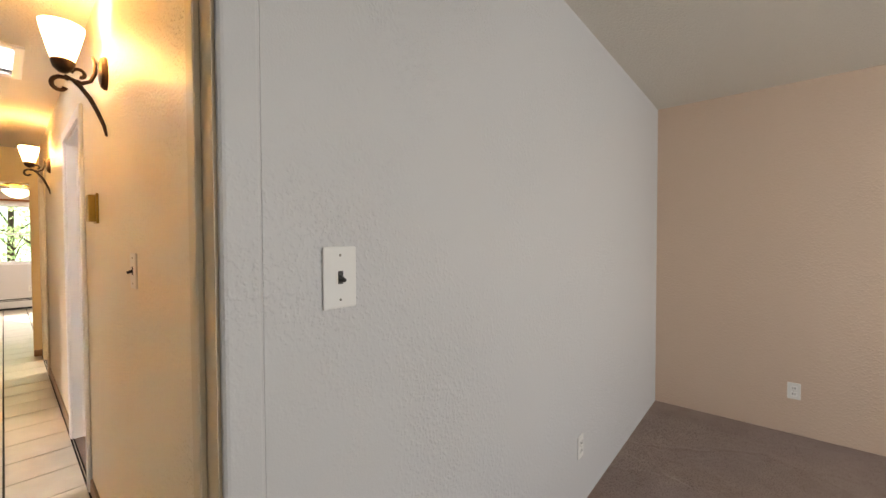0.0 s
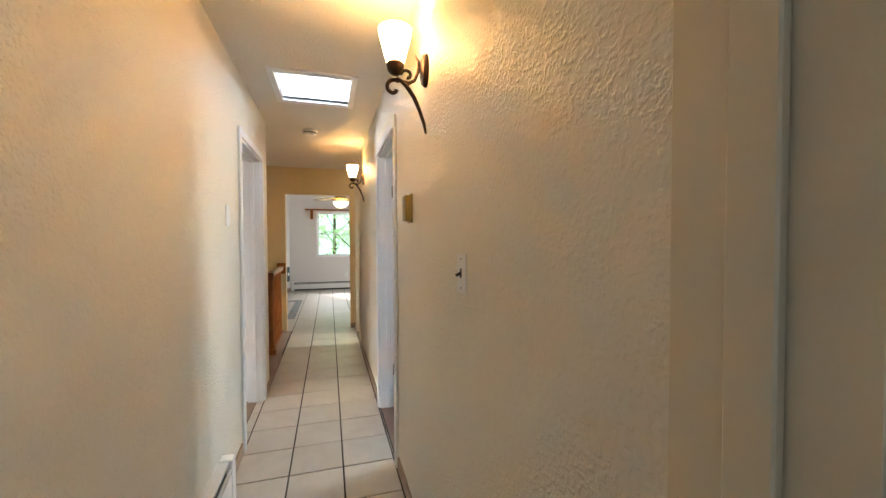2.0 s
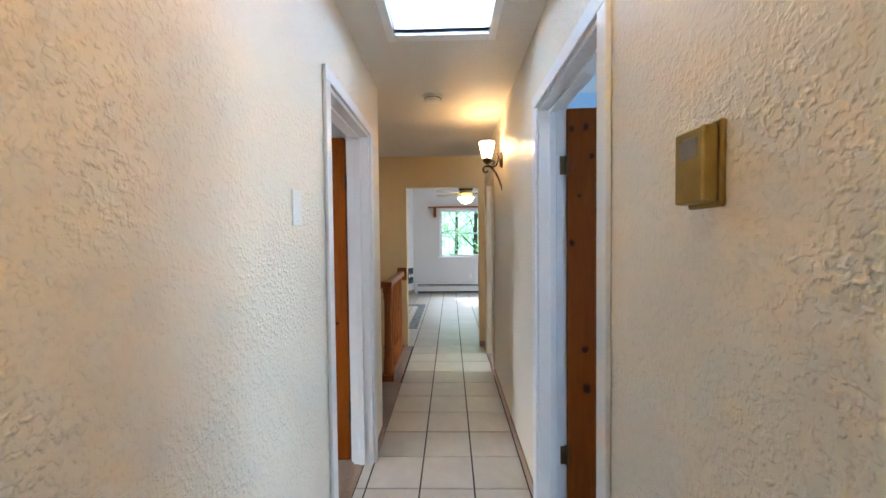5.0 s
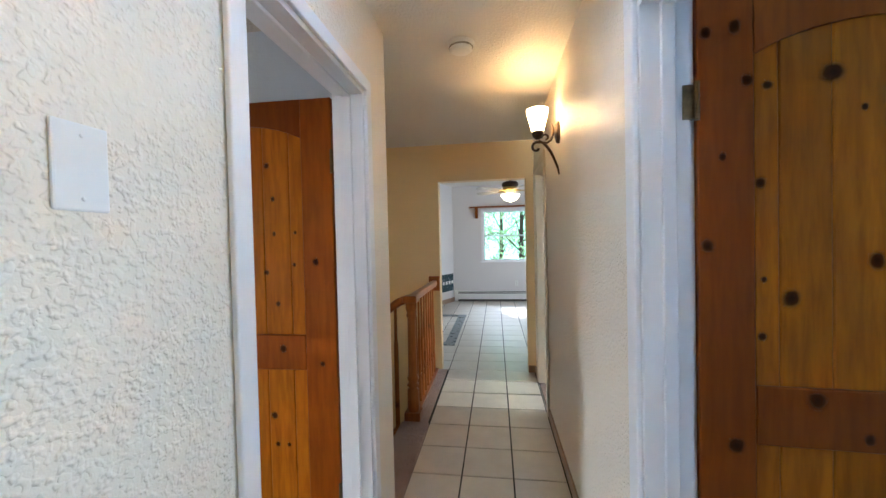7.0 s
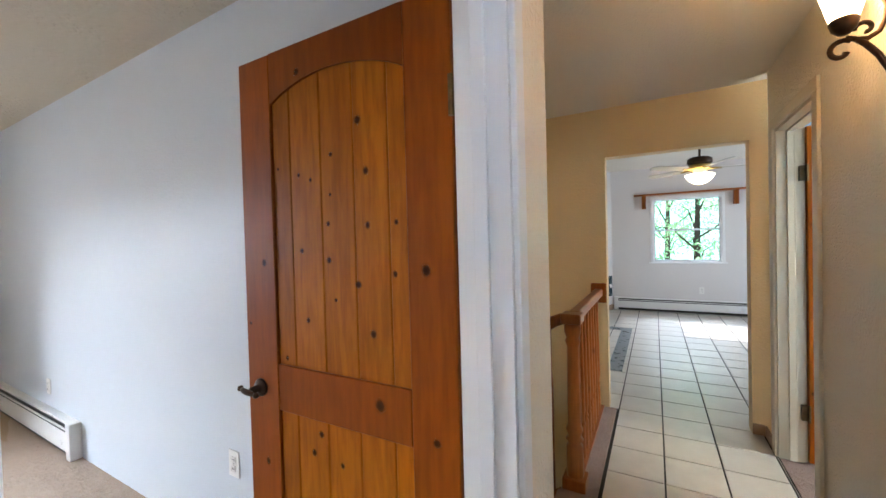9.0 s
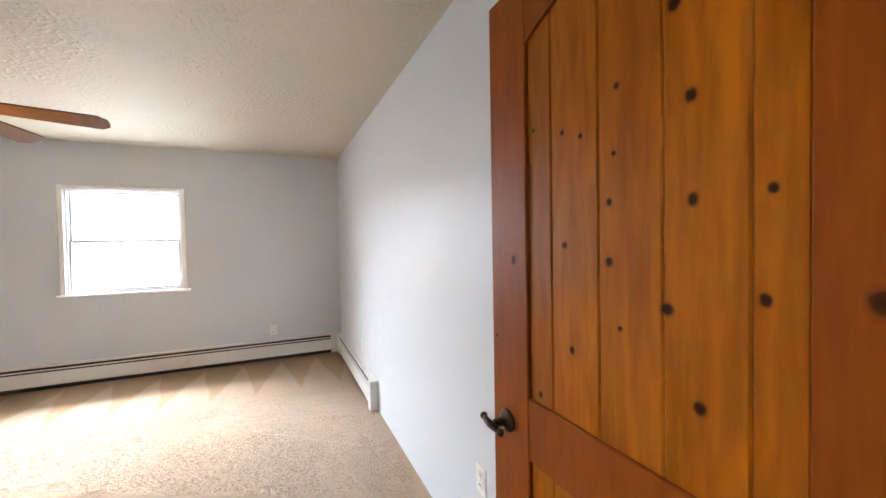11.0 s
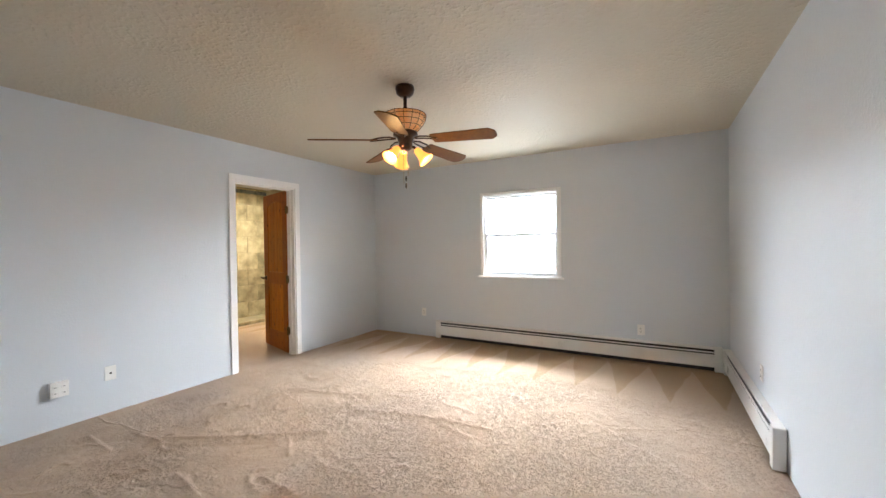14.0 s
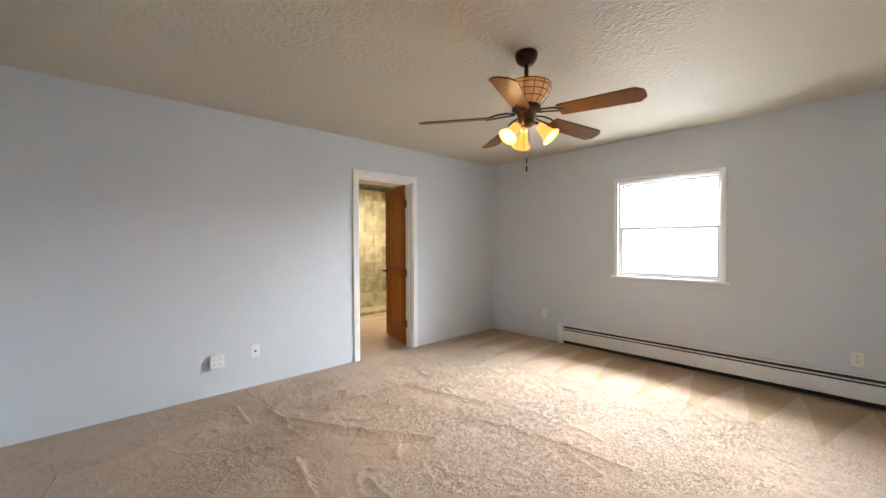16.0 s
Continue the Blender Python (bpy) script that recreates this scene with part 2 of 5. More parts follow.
def carpet(name, c1, c2, wedge=None):
    """Cut pile: strokes of a vacuum cleaner that lean different ways, scuffed pitted areas, tufts and short fibres."""
    m, nt, ln, bs = nodes_of(name)
    vec = coords(nt, ln)

    def shifted(scale, amount, detail=2):
        n = nt.new("ShaderNodeTexNoise")
        n.inputs["Scale"].default_value, n.inputs["Detail"].default_value = scale, detail
        ln.new(vec, n.inputs["Vector"])
        v = nt.new("ShaderNodeVectorMath")
        v.operation = "MULTIPLY_ADD"
        ln.new(n.outputs["Color"], v.inputs[0])
        v.inputs[1].default_value = (amount, amount, 0)
        ln.new(vec, v.inputs[2])
        return v.outputs[0]

    def strokes(source, scale, turn, stretch):
        mp = nt.new("ShaderNodeMapping")
        mp.inputs["Rotation"].default_value = (0, 0, radians(turn))
        mp.inputs["Scale"].default_value = (1, stretch, 1)
        ln.new(source, mp.inputs["Vector"])
        v = nt.new("ShaderNodeTexVoronoi")
        v.voronoi_dimensions = "2D"
        v.inputs["Scale"].default_value = scale
        ln.new(mp.outputs[0], v.inputs["Vector"])
        e = nt.new("ShaderNodeTexVoronoi")
        e.voronoi_dimensions = "2D"
        e.feature = "DISTANCE_TO_EDGE"
        e.inputs["Scale"].default_value = scale
        ln.new(mp.outputs[0], e.inputs["Vector"])
        c = nt.new("ShaderNodeSeparateColor")
        ln.new(v.outputs["Color"], c.inputs[0])
        return c.outputs[0], c.outputs[1], e.outputs["Distance"]

    lean, kept, rim = strokes(shifted(2.2, 0.30, 3), 0.95, 32, 1.9)
    foot, footkept, footrim = strokes(shifted(5.0, 0.10, 2), 3.4, -20, 0.55)
    ridge = math_node(nt, ln, "MULTIPLY", ramp(nt, ln, rim, [(0.0, grey(1)), (0.026, grey(0))]), ramp(nt, ln, kept, [(0.35, grey(0)), (0.5, grey(1))]))
    scuff = math_node(nt, ln, "MULTIPLY", ramp(nt, ln, footrim, [(0.0, grey(1)), (0.05, grey(0))]), ramp(nt, ln, footkept, [(0.70, grey(0)), (0.8, grey(1))]))
    patch = noise_tex(nt, ln, vec, 1.3, 4, 0.6, 0.6)
    pitted = ramp(nt, ln, math_node(nt, ln, "ADD", patch, math_node(nt, ln, "MULTIPLY", lean, 0.22)), [(0.50, grey(0.12)), (0.72, grey(1))])
    blotch = noise_tex(nt, ln, vec, 7, 4, 0.65, 0.8)
    tuft = noise_tex(nt, ln, vec, 74, 4, 0.75, 0.6)
    fibre = noise_tex(nt, ln, vec, 330, 2, 0.7)
    f = math_node(nt, ln, "ADD", math_node(nt, ln, "MULTIPLY", lean, 0.42), math_node(nt, ln, "MULTIPLY", blotch, 0.70))
    f = math_node(nt, ln, "ADD", f, math_node(nt, ln, "MULTIPLY", ramp(nt, ln, foot, [(0.78, grey(0)), (0.82, grey(1))]), 0.16))
    col = mix_col(nt, ln, ramp(nt, ln, f, [(0.30, grey(0)), (0.82, grey(1))]), c1, c2)
    away = ramp(nt, ln, noise_tex(nt, ln, shifted(1.1, 0.5), 0.75, 2), [(0.42, grey(0)), (0.56, grey(0.55))])
    col = mix_col(nt, ln, away, col, tuple(c * k for c, k in zip(c1, (1.06, 1.15, 1.36))))
    pit = math_node(nt, ln, "MULTIPLY", ramp(nt, ln, tuft, [(0.38, grey(1)), (0.48, grey(0))]), pitted)
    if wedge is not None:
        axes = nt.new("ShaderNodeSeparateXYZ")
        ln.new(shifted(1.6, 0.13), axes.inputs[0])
        # Light and dark of brushed pile put into the colour: pale band, darker wedges.
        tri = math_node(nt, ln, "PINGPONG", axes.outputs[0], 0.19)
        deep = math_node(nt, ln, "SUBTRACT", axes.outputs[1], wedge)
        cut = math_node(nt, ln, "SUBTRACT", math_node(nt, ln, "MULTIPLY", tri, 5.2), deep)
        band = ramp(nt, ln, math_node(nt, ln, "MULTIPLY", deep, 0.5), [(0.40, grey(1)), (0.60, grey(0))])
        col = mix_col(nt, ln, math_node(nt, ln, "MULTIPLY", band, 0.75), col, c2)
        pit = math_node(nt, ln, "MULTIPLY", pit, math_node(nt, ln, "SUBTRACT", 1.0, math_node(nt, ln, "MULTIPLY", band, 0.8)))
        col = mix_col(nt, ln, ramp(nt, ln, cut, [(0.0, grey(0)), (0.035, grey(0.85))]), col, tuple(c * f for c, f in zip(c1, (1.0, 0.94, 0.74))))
    # Shade down in the pits and between fibres, put into the colour.
    col = mix_col(nt, ln, math_node(nt, ln, "MULTIPLY", pit, 0.28), col, tuple(c * 0.42 for c in c1))
    col = mix_col(nt, ln, math_node(nt, ln, "MULTIPLY", ramp(nt, ln, fibre, [(0.42, grey(1)), (0.58, grey(0))]), 0.26), col, tuple(c * 0.6 for c in c1))
    ln.new(col, bs.inputs["Base Color"])
    h = math_node(nt, ln, "MULTIPLY", lean, 1.2)
    h = math_node(nt, ln, "ADD", h, math_node(nt, ln, "MULTIPLY", ridge, 0.7))
    h = math_node(nt, ln, "ADD", h, math_node(nt, ln, "MULTIPLY", scuff, -0.5))
    h = math_node(nt, ln, "ADD", h, math_node(nt, ln, "MULTIPLY", pit, -1.3))
    h = math_node(nt, ln, "ADD", h, math_node(nt, ln, "MULTIPLY", tuft, 0.8))
    h = math_node(nt, ln, "ADD", h, math_node(nt, ln, "MULTIPLY", fibre, 0.30))
    h = math_node(nt, ln, "ADD", h, math_node(nt, ln, "MULTIPLY", blotch, 1.2))
    bump(nt, ln, bs, h, 1.0, 0.006 if wedge is not None else 0.014)
    bs.inputs["Roughness"].default_value = 0.95
    bs.inputs["Sheen Weight"].default_value = 0.15
    return m


def glow(name, color, strength):
    m, nt, ln, bs = nodes_of(name)
    bs.inputs["Base Color"].default_value = (*color, 1)
    bs.inputs["Emission Color"].default_value = (*color, 1)
    bs.inputs["Emission Strength"].default_value = strength
    bs.inputs["Roughness"].default_value = 0.35
    return m


def clear_glass(name, tint=(1, 1, 1)):
    m, nt, ln, bs = nodes_of(name)
    bs.inputs["Base Color"].default_value = (*tint, 1)
    bs.inputs["Transmission Weight"].default_value = 1.0
    bs.inputs["Roughness"].default_value = 0.0
    bs.inputs["IOR"].default_value = 1.05
    return m


def diffuser(name):
    m, nt, ln, bs = nodes_of(name)
    tr = nt.new("ShaderNodeBsdfTranslucent")
    tr.inputs[0].default_value = (0.92, 0.95, 1.0, 1)
    f = noise_tex(nt, ln, coords(nt, ln), 90, 2)
    bump(nt, ln, bs, f, 0.2, 0.002)
    mx = nt.new("ShaderNodeMixShader")
    mx.inputs[0].default_value = 0.8
    ln.new(bs.outputs[0], mx.inputs[1])
    ln.new(tr.outputs[0], mx.inputs[2])
    ln.new(mx.outputs[0], nt["Material Output"].inputs["Surface"])
    return m


HALL = textured_paint("hall_paint", (0.84, 0.77, 0.645), 0.42, 0.85, 0.0044, scale=92, floor=0.35)
FRONT = textured_paint("front_room_paint", (0.62, 0.62, 0.62), 0.5, 0.6, 0.004, scale=95, floor=0.02)
BEIGE = textured_paint("beige_paint", (0.68, 0.50, 0.385), 0.6, 0.3)
BLUEGREY = textured_paint("blue_grey_paint", (0.63, 0.67, 0.71), 0.5, 0.16)
BLUEROOM = textured_paint("blue_room_paint", (0.42, 0.58, 0.74), 0.55, 0.3)
LIVING = textured_paint("living_room_paint", (0.72, 0.69, 0.68), 0.55, 0.25)
TAN = textured_paint("tan_stairwell_paint", (0.74, 0.54, 0.28), 0.55, 0.3)
CEIL = textured_paint("ceiling_paint", (0.74, 0.70, 0.63), 0.55, 0.45, 0.004, False)
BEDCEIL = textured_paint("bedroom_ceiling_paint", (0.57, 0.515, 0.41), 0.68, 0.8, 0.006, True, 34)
TRIM = surface("white_trim_enamel", (0.80, 0.805, 0.815), (0.82, 0.825, 0.83), 0.32, 0, 1.5, 90, 0.02)
JAMBTAN = surface("cream_trim_enamel", (0.70, 0.61, 0.46), (0.72, 0.63, 0.48), 0.35, 0, 1.5, 90, 0.02)
# White vinyl with its backlit shade put into the colour.
SASH = surface("white_vinyl_backlit_shade", (0.62, 0.64, 0.68), (0.66, 0.68, 0.72), 0.35, 0, 2, 90, 0.02)
PLASTIC = surface("white_plastic", (0.78, 0.77, 0.74), (0.82, 0.81, 0.78), 0.3, 0, 5, 200, 0.03)
BLACK = surface("black_plastic", (0.012, 0.011, 0.010), (0.02, 0.018, 0.016), 0.35)
BRONZE = surface("oil_rubbed_bronze", (0.035, 0.020, 0.012), (0.075, 0.040, 0.022), 0.38, 0.7, 30, 200, 0.15)
HINGE = surface("antique_brass", (0.075, 0.048, 0.022), (0.15, 0.10, 0.045), 0.42, 0.8, 40, 200, 0.2)
BRASS = surface("dull_brass", (0.30, 0.20, 0.05), (0.42, 0.29, 0.09), 0.35, 0.85, 20)
HEATER = surface("white_heater_enamel", (0.74, 0.73, 0.71), (0.80, 0.79, 0.77), 0.32, 0, 4, 80, 0.05)
PINE = pine("honey_pine", (0.58, 0.172, 0.002), (0.28, 0.070, 0.001))
PINE_CLEAR = pine("honey_pine_boards", (0.47, 0.142, 0.001), (0.215, 0.051, 0.0005), rough=0.46, knots=-1.0)
PINEFRAME_CLEAR = pine("honey_pine_stiles", (0.265, 0.060, 0.001), (0.165, 0.033, 0.0005), rough=0.46, knots=-1.0)
PINEFRAME = pine("honey_pine_frame", (0.42, 0.110, 0.002), (0.26, 0.060, 0.001))
OAK = pine("red_oak_rail", (0.34, 0.108, 0.022), (0.19, 0.050, 0.010), (0.12, 0.03, 0.008), 0.28)
BLADE = pine("fan_blade_wood", (0.22, 0.088, 0.014), (0.12, 0.043, 0.007), (0.10, 0.035, 0.01), 0.46)
PALEBLADE = surface("pale_blade_laminate", (0.42, 0.40, 0.36), (0.50, 0.47, 0.42), 0.35, 0, 6)
TILE = surface("beige_ceramic_tile", (0.56, 0.51, 0.45), (0.65, 0.60, 0.53), 0.36, 0, 6, 40, 0.02, 0.001, vary=0.06)
GROUT = surface("dark_grout", (0.018, 0.015, 0.013), (0.035, 0.03, 0.026), 0.9, 0, 20, 300, 0.4)
INLAY = surface("slate_grey_tile", (0.09, 0.11, 0.12), (0.14, 0.16, 0.17), 0.3, 0, 12)
TEALTILE = surface("dark_teal_tile", (0.025, 0.05, 0.06), (0.05, 0.085, 0.095), 0.25, 0, 14)
STONETILE = surface("bathroom_stone_tile", (0.20, 0.17, 0.095), (0.56, 0.48, 0.31), 0.35, 0, 5, 60, 0.2, vary=0.25)
BASE = surface("tan_tile_baseboard", (0.30, 0.19, 0.12), (0.38, 0.25, 0.16), 0.4, 0, 10)
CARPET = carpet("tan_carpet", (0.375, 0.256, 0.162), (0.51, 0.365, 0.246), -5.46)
BROWNCARPET = carpet("brown_carpet", (0.34, 0.22, 0.175), (0.50, 0.36, 0.30))
KNOT = knot_wood("pine_knot")
GLASS = clear_glass("window_glass")
DIFFUSER = diffuser("skylight_acrylic")
OPAL = glow("lit_opal_bowl", (1.0, 0.84, 0.58), 5.0)
SHADE = glow("lit_frosted_shade", (1.0, 0.69, 0.35), 40.0)
str_ = SHADE.node_tree.nodes.new("ShaderNodeBsdfTranslucent")
str_.inputs[0].default_value = (0.95, 0.86, 0.70, 1)
smx = SHADE.node_tree.nodes.new("ShaderNodeMixShader")
smx.inputs[0].default_value = 0.7
SHADE.node_tree.links.new(SHADE.node_tree.nodes["Principled BSDF"].outputs[0], smx.inputs[1])
SHADE.node_tree.links.new(str_.outputs[0], smx.inputs[2])
SHADE.node_tree.links.new(smx.outputs[0], SHADE.node_tree.nodes["Material Output"].inputs["Surface"])
AMBER = glow("lit_amber_glass", (1.0, 0.43, 0.08), 0.95)
BULB = glow("lit_bulb", (1.0, 0.80, 0.48), 40.0)
TIFFANY = surface("glowing_leaded_glass", (0.80, 0.34, 0.10), (0.88, 0.66, 0.40), 0.2, 0, 12)
# Faint orange glow added to the bowl's glass; no bulb sits inside it.
TIFFANY.node_tree.nodes["Principled BSDF"].inputs["Emission Color"].default_value = (1.0, 0.30, 0.05, 1)
TIFFANY.node_tree.nodes["Principled BSDF"].inputs["Emission Strength"].default_value = 0.12
SILVER = surface("pewter", (0.25, 0.23, 0.19), (0.35, 0.32, 0.27), 0.3, 0.9, 20)
ROOFING = surface("grey_roofing", (0.08, 0.08, 0.08), (0.12, 0.12, 0.11), 0.9)
GRASS = surface("dry_grass_ground", (0.07, 0.09, 0.035), (0.13, 0.12, 0.06), 0.95, 0, 0.6, 20, 0.5, 0.02)
LEAF = surface("green_leaves", (0.11, 0.27, 0.13), (0.18, 0.38, 0.20), 0.5, 0, 1.5)
ltr = LEAF.node_tree.nodes.new("ShaderNodeBsdfTranslucent")
ltr.inputs[0].default_value = (0.60, 0.90, 0.52, 1)
lmx = LEAF.node_tree.nodes.new("ShaderNodeMixShader")
lmx.inputs[0].default_value = 0.75
LEAF.node_tree.links.new(LEAF.node_tree.nodes["Principled BSDF"].outputs[0], lmx.inputs[1])
LEAF.node_tree.links.new(ltr.outputs[0], lmx.inputs[2])
LEAF.node_tree.links.new(lmx.outputs[0], LEAF.node_tree.nodes["Material Output"].inputs["Surface"])
BARK = surface("grey_bark", (0.10, 0.075, 0.05), (0.16, 0.12, 0.09), 0.9, 0, 10, 60, 0.6, 0.01)

# ---------------------------------------------------------------- mesh helpers


def link_mesh(name, bm, mats, parent=None, label="", smooth=False):
    bm.normal_update()
    me = bpy.data.meshes.new(name)
    bm.to_mesh(me)
    bm.free()
    for m in mats if isinstance(mats, (list, tuple)) else [mats]:
        me.materials.append(m)
    if smooth:
        for p in me.polygons:
            p.use_smooth = True
    ob = new(name, me)
    if parent is not None:
        ob.parent = parent
    return tagged(ob, label)


def part(name, bm, material, parent, label="", smooth=False):
    return link_mesh(name, bm, material, parent, label, smooth)


def thing(name, m, label, category, group="", kind=""):
    ob = new(name)
    ob.empty_display_size = 0.1
    ob.matrix_world = m
    return tagged(ob, label, category, group, kind)


def box(x0, x1, y0, y1, z0, z1, bevel=0.0, seg=1, bm=None):
    out = bm or bmesh.new()
    r = bmesh.ops.create_cube(out, size=1, matrix=Matrix.LocRotScale(
        ((x0 + x1) / 2, (y0 + y1) / 2, (z0 + z1) / 2), None, (abs(x1 - x0), abs(y1 - y0), abs(z1 - z0))))
    if bevel:
        es = list({e for v in r["verts"] for e in v.link_edges})
        bmesh.ops.bevel(out, geom=es, offset=bevel, segments=seg, affect="EDGES", profile=0.5)
    return out


def lathe(profile, seg=24, bm=None, m=Matrix()):
    """A turned body: (radius, z) from one end to the other."""
    out = bm or bmesh.new()
    rings = []
    for r, z in profile:
        rings.append([out.verts.new(m @ Vector((max(r, 1e-4) * math.cos(2 * math.pi * i / seg), max(r, 1e-4) * math.sin(2 * math.pi * i / seg), z))) for i in range(seg)])
    for a, b in zip(rings, rings[1:]):
        for i in range(seg):
            j = (i + 1) % seg
            out.faces.new((a[i], a[j], b[j], b[i]))
    return out


def tube(points, radius, seg=8, bm=None, caps=True):
    """A rod along points; radius is one number or one for each point."""
    out = bm or bmesh.new()
    pts = [Vector(p) for p in points]
    rad = radius if isinstance(radius, (list, tuple)) else [radius] * len(pts)
    rings = []
    side = None
    for i, p in enumerate(pts):
        d = (pts[min(i + 1, len(pts) - 1)] - pts[max(i - 1, 0)]).normalized()
        if side is None:
            side = d.orthogonal().normalized()
        side = (side - d * side.dot(d)).normalized()
        up = d.cross(side)
        rings.append([out.verts.new(p + rad[i] * (math.cos(a) * side + math.sin(a) * up)) for a in (2 * math.pi * k / seg for k in range(seg))])
    for a, b in zip(rings, rings[1:]):
        for i in range(seg):
            j = (i + 1) % seg
            out.faces.new((a[i], a[j], b[j], b[i]))
    if caps:
        out.faces.new(list(reversed(rings[0])))
        out.faces.new(rings[-1])
    return out


def prism(outline, z0, z1, bm=None):
    out = bm or bmesh.new()
    lo = [out.verts.new((x, y, z0)) for x, y in outline]
    hi = [out.verts.new((x, y, z1)) for x, y in outline]
    n = len(outline)
    out.faces.new(list(reversed(lo)))
    out.faces.new(hi)
    for i in range(n):
        out.faces.new((lo[i], lo[(i + 1) % n], hi[(i + 1) % n], hi[i]))
    bmesh.ops.recalc_face_normals(out, faces=out.faces[:])
    return out


H = 2.445


def wall(name, axis, c0, c1, a0, a1, low, high, edge, label, holes=(), z0=0.0, z1=H):
    """A wall between c0 and c1 along x ('x': its faces look along x) or y; holes are (from, to, bottom, top)."""
    cuts = sorted({a0, a1, *[v for h in holes for v in h[:2]]})
    bm = bmesh.new()
    for s, e in zip(cuts, cuts[1:]):
        spans = [(z0, z1)]
        for h in holes:
            if h[0] <= s and e <= h[1]:
                spans = [(z0, h[2]), (h[3], z1)]
        for lo, hi in spans:
            if hi - lo > 1e-4:
                if axis == "x":
                    box(c0, c1, s, e, lo, hi, bm=bm)
                else:
                    box(s, e, c0, c1, lo, hi, bm=bm)
    bm.normal_update()
    k = 0 if axis == "x" else 1
    for f in bm.faces:
        f.material_index = 0 if f.normal[k] < -0.5 else 1 if f.normal[k] > 0.5 else 2
    return tagged(link_mesh(name, bm, [low, high, edge]), label, "wall", kind="structure")


def slab(name, x0, x1, y0, y1, z0, z1, mat, label, category, holes=()):
    bm = bmesh.new()
    xs = sorted({x0, x1, *[v for h in holes for v in h[:2]]})
    ys = sorted({y0, y1, *[v for h in holes for v in h[2:]]})
    for a, b in zip(xs, xs[1:]):
        for c, d in zip(ys, ys[1:]):
            if not any(h[0] <= a and b <= h[1] and h[2] <= c and d <= h[3] for h in holes):
                box(a, b, c, d, z0, z1, bm=bm)
    return tagged(link_mesh(name, bm, mat), label, category, kind="structure")


# ---------------------------------------------------------------- large structure
YL, YR = -0.645, 0.29
BX0, BX1, BY0, BY1 = -4.215, 0.288, -5.656, -0.765
FARX, LIVX = -6.55, -11.3
# hall walls
wall("wall_hall_south", "y", BY1, YL, -4.352, -0.80, BLUEGREY, HALL, TRIM, "cream textured plaster hall wall with a doorway",
     [(-4.03, -3.243, 0, 2.04)])
wall("wall_hall_north", "y", YR, 0.41, FARX + 0.12, -0.80, HALL, BLUEROOM, TRIM, "cream textured plaster hall wall with two doorways",
     [(-3.60, -2.80, 0, 2.04), (-6.27, -5.58, 0, 2.04)])
wall("wall_front_room_west", "x", -0.80, -0.67, YR - 0.055, 3.58, TRIM, FRONT, TRIM, "pale grey textured plaster wall with a light switch")
wall("wall_front_room_west_far", "x", -0.80, -0.67, BY1, YL + 0.03, BLUEGREY, FRONT, TRIM, "pale grey textured plaster wall beside the hall opening")
wall("wall_front_room_header", "x", -0.80, -0.67, YL + 0.03, YR - 0.055, HALL, FRONT, TRIM, "plaster header over the hall opening", z0=2.06)
wall("wall_front_room_north", "y", 3.58, 3.72, -0.80, 3.3, BEIGE, FRONT, TRIM, "plain beige painted wall")
wall("wall_front_room_east", "x", 3.2, 3.34, BY1, 3.72, FRONT, FRONT, TRIM, "plain pale grey wall", [(0.7, 2.5, 0.9, 2.1)])
wall("wall_front_room_south", "y", BY1, YL, BX1 + 0.12, 3.2, FRONT, FRONT, TRIM, "plain pale grey wall")
slab("floor_front_room", -0.80, 3.2, YL, 3.6, -0.12, 0.0, BROWNCARPET, "brown cut-pile carpet with brushed marks", "floor")
slab("ceiling_front_room", -0.80, 3.34, BY1 + 0.05, 3.72, H, H + 0.1, CEIL, "white textured ceiling", "ceiling")
# bedroom
wall("wall_bedroom_west", "x", -4.352, BX0, BY0, BY1, TAN, BLUEGREY, HALL, "pale blue-grey bedroom wall")
wall("wall_bedroom_south", "y", BY0 - 0.11, BY0, -4.352, BX1 + 0.12, TRIM, BLUEGREY, TRIM, "blue-grey bedroom wall with a window",
     [(-2.538, -1.560, 0.915, 1.972)])
wall("wall_bedroom_east", "x", BX1, BX1 + 0.12, BY0, BY1, BLUEGREY, TRIM, TRIM, "blue-grey bedroom wall with a bathroom doorway",
     [(-4.12, -3.355, 0, 2.045)])
wall("wall_bedroom_north", "y", BY1, YL, -0.80, BX1 + 0.12, BLUEGREY, FRONT, TRIM, "plain blue-grey wall")
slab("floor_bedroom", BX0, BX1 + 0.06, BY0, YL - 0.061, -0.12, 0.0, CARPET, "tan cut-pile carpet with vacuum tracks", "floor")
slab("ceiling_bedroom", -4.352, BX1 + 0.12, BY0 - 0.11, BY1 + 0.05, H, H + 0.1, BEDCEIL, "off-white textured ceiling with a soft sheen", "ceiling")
# hall floor base and ceiling
slab("floor_hall", FARX - 0.1, -0.80, YL - 0.06, 0.294, -0.12, -0.006, GROUT, "beige ceramic tile floor with dark grout", "floor")
slab("ceiling_hall", FARX, -0.80, BY1 + 0.05, 0.41, H, H + 0.1, CEIL, "off-white textured hall ceiling with a skylight", "ceiling",
     [(-3.645, -3.155, -0.42, 0.057)])
slab("ceiling_stairwell", FARX, -4.352, -3.4, BY1 + 0.05, H, H + 0.1, CEIL, "off-white stairwell ceiling", "ceiling")
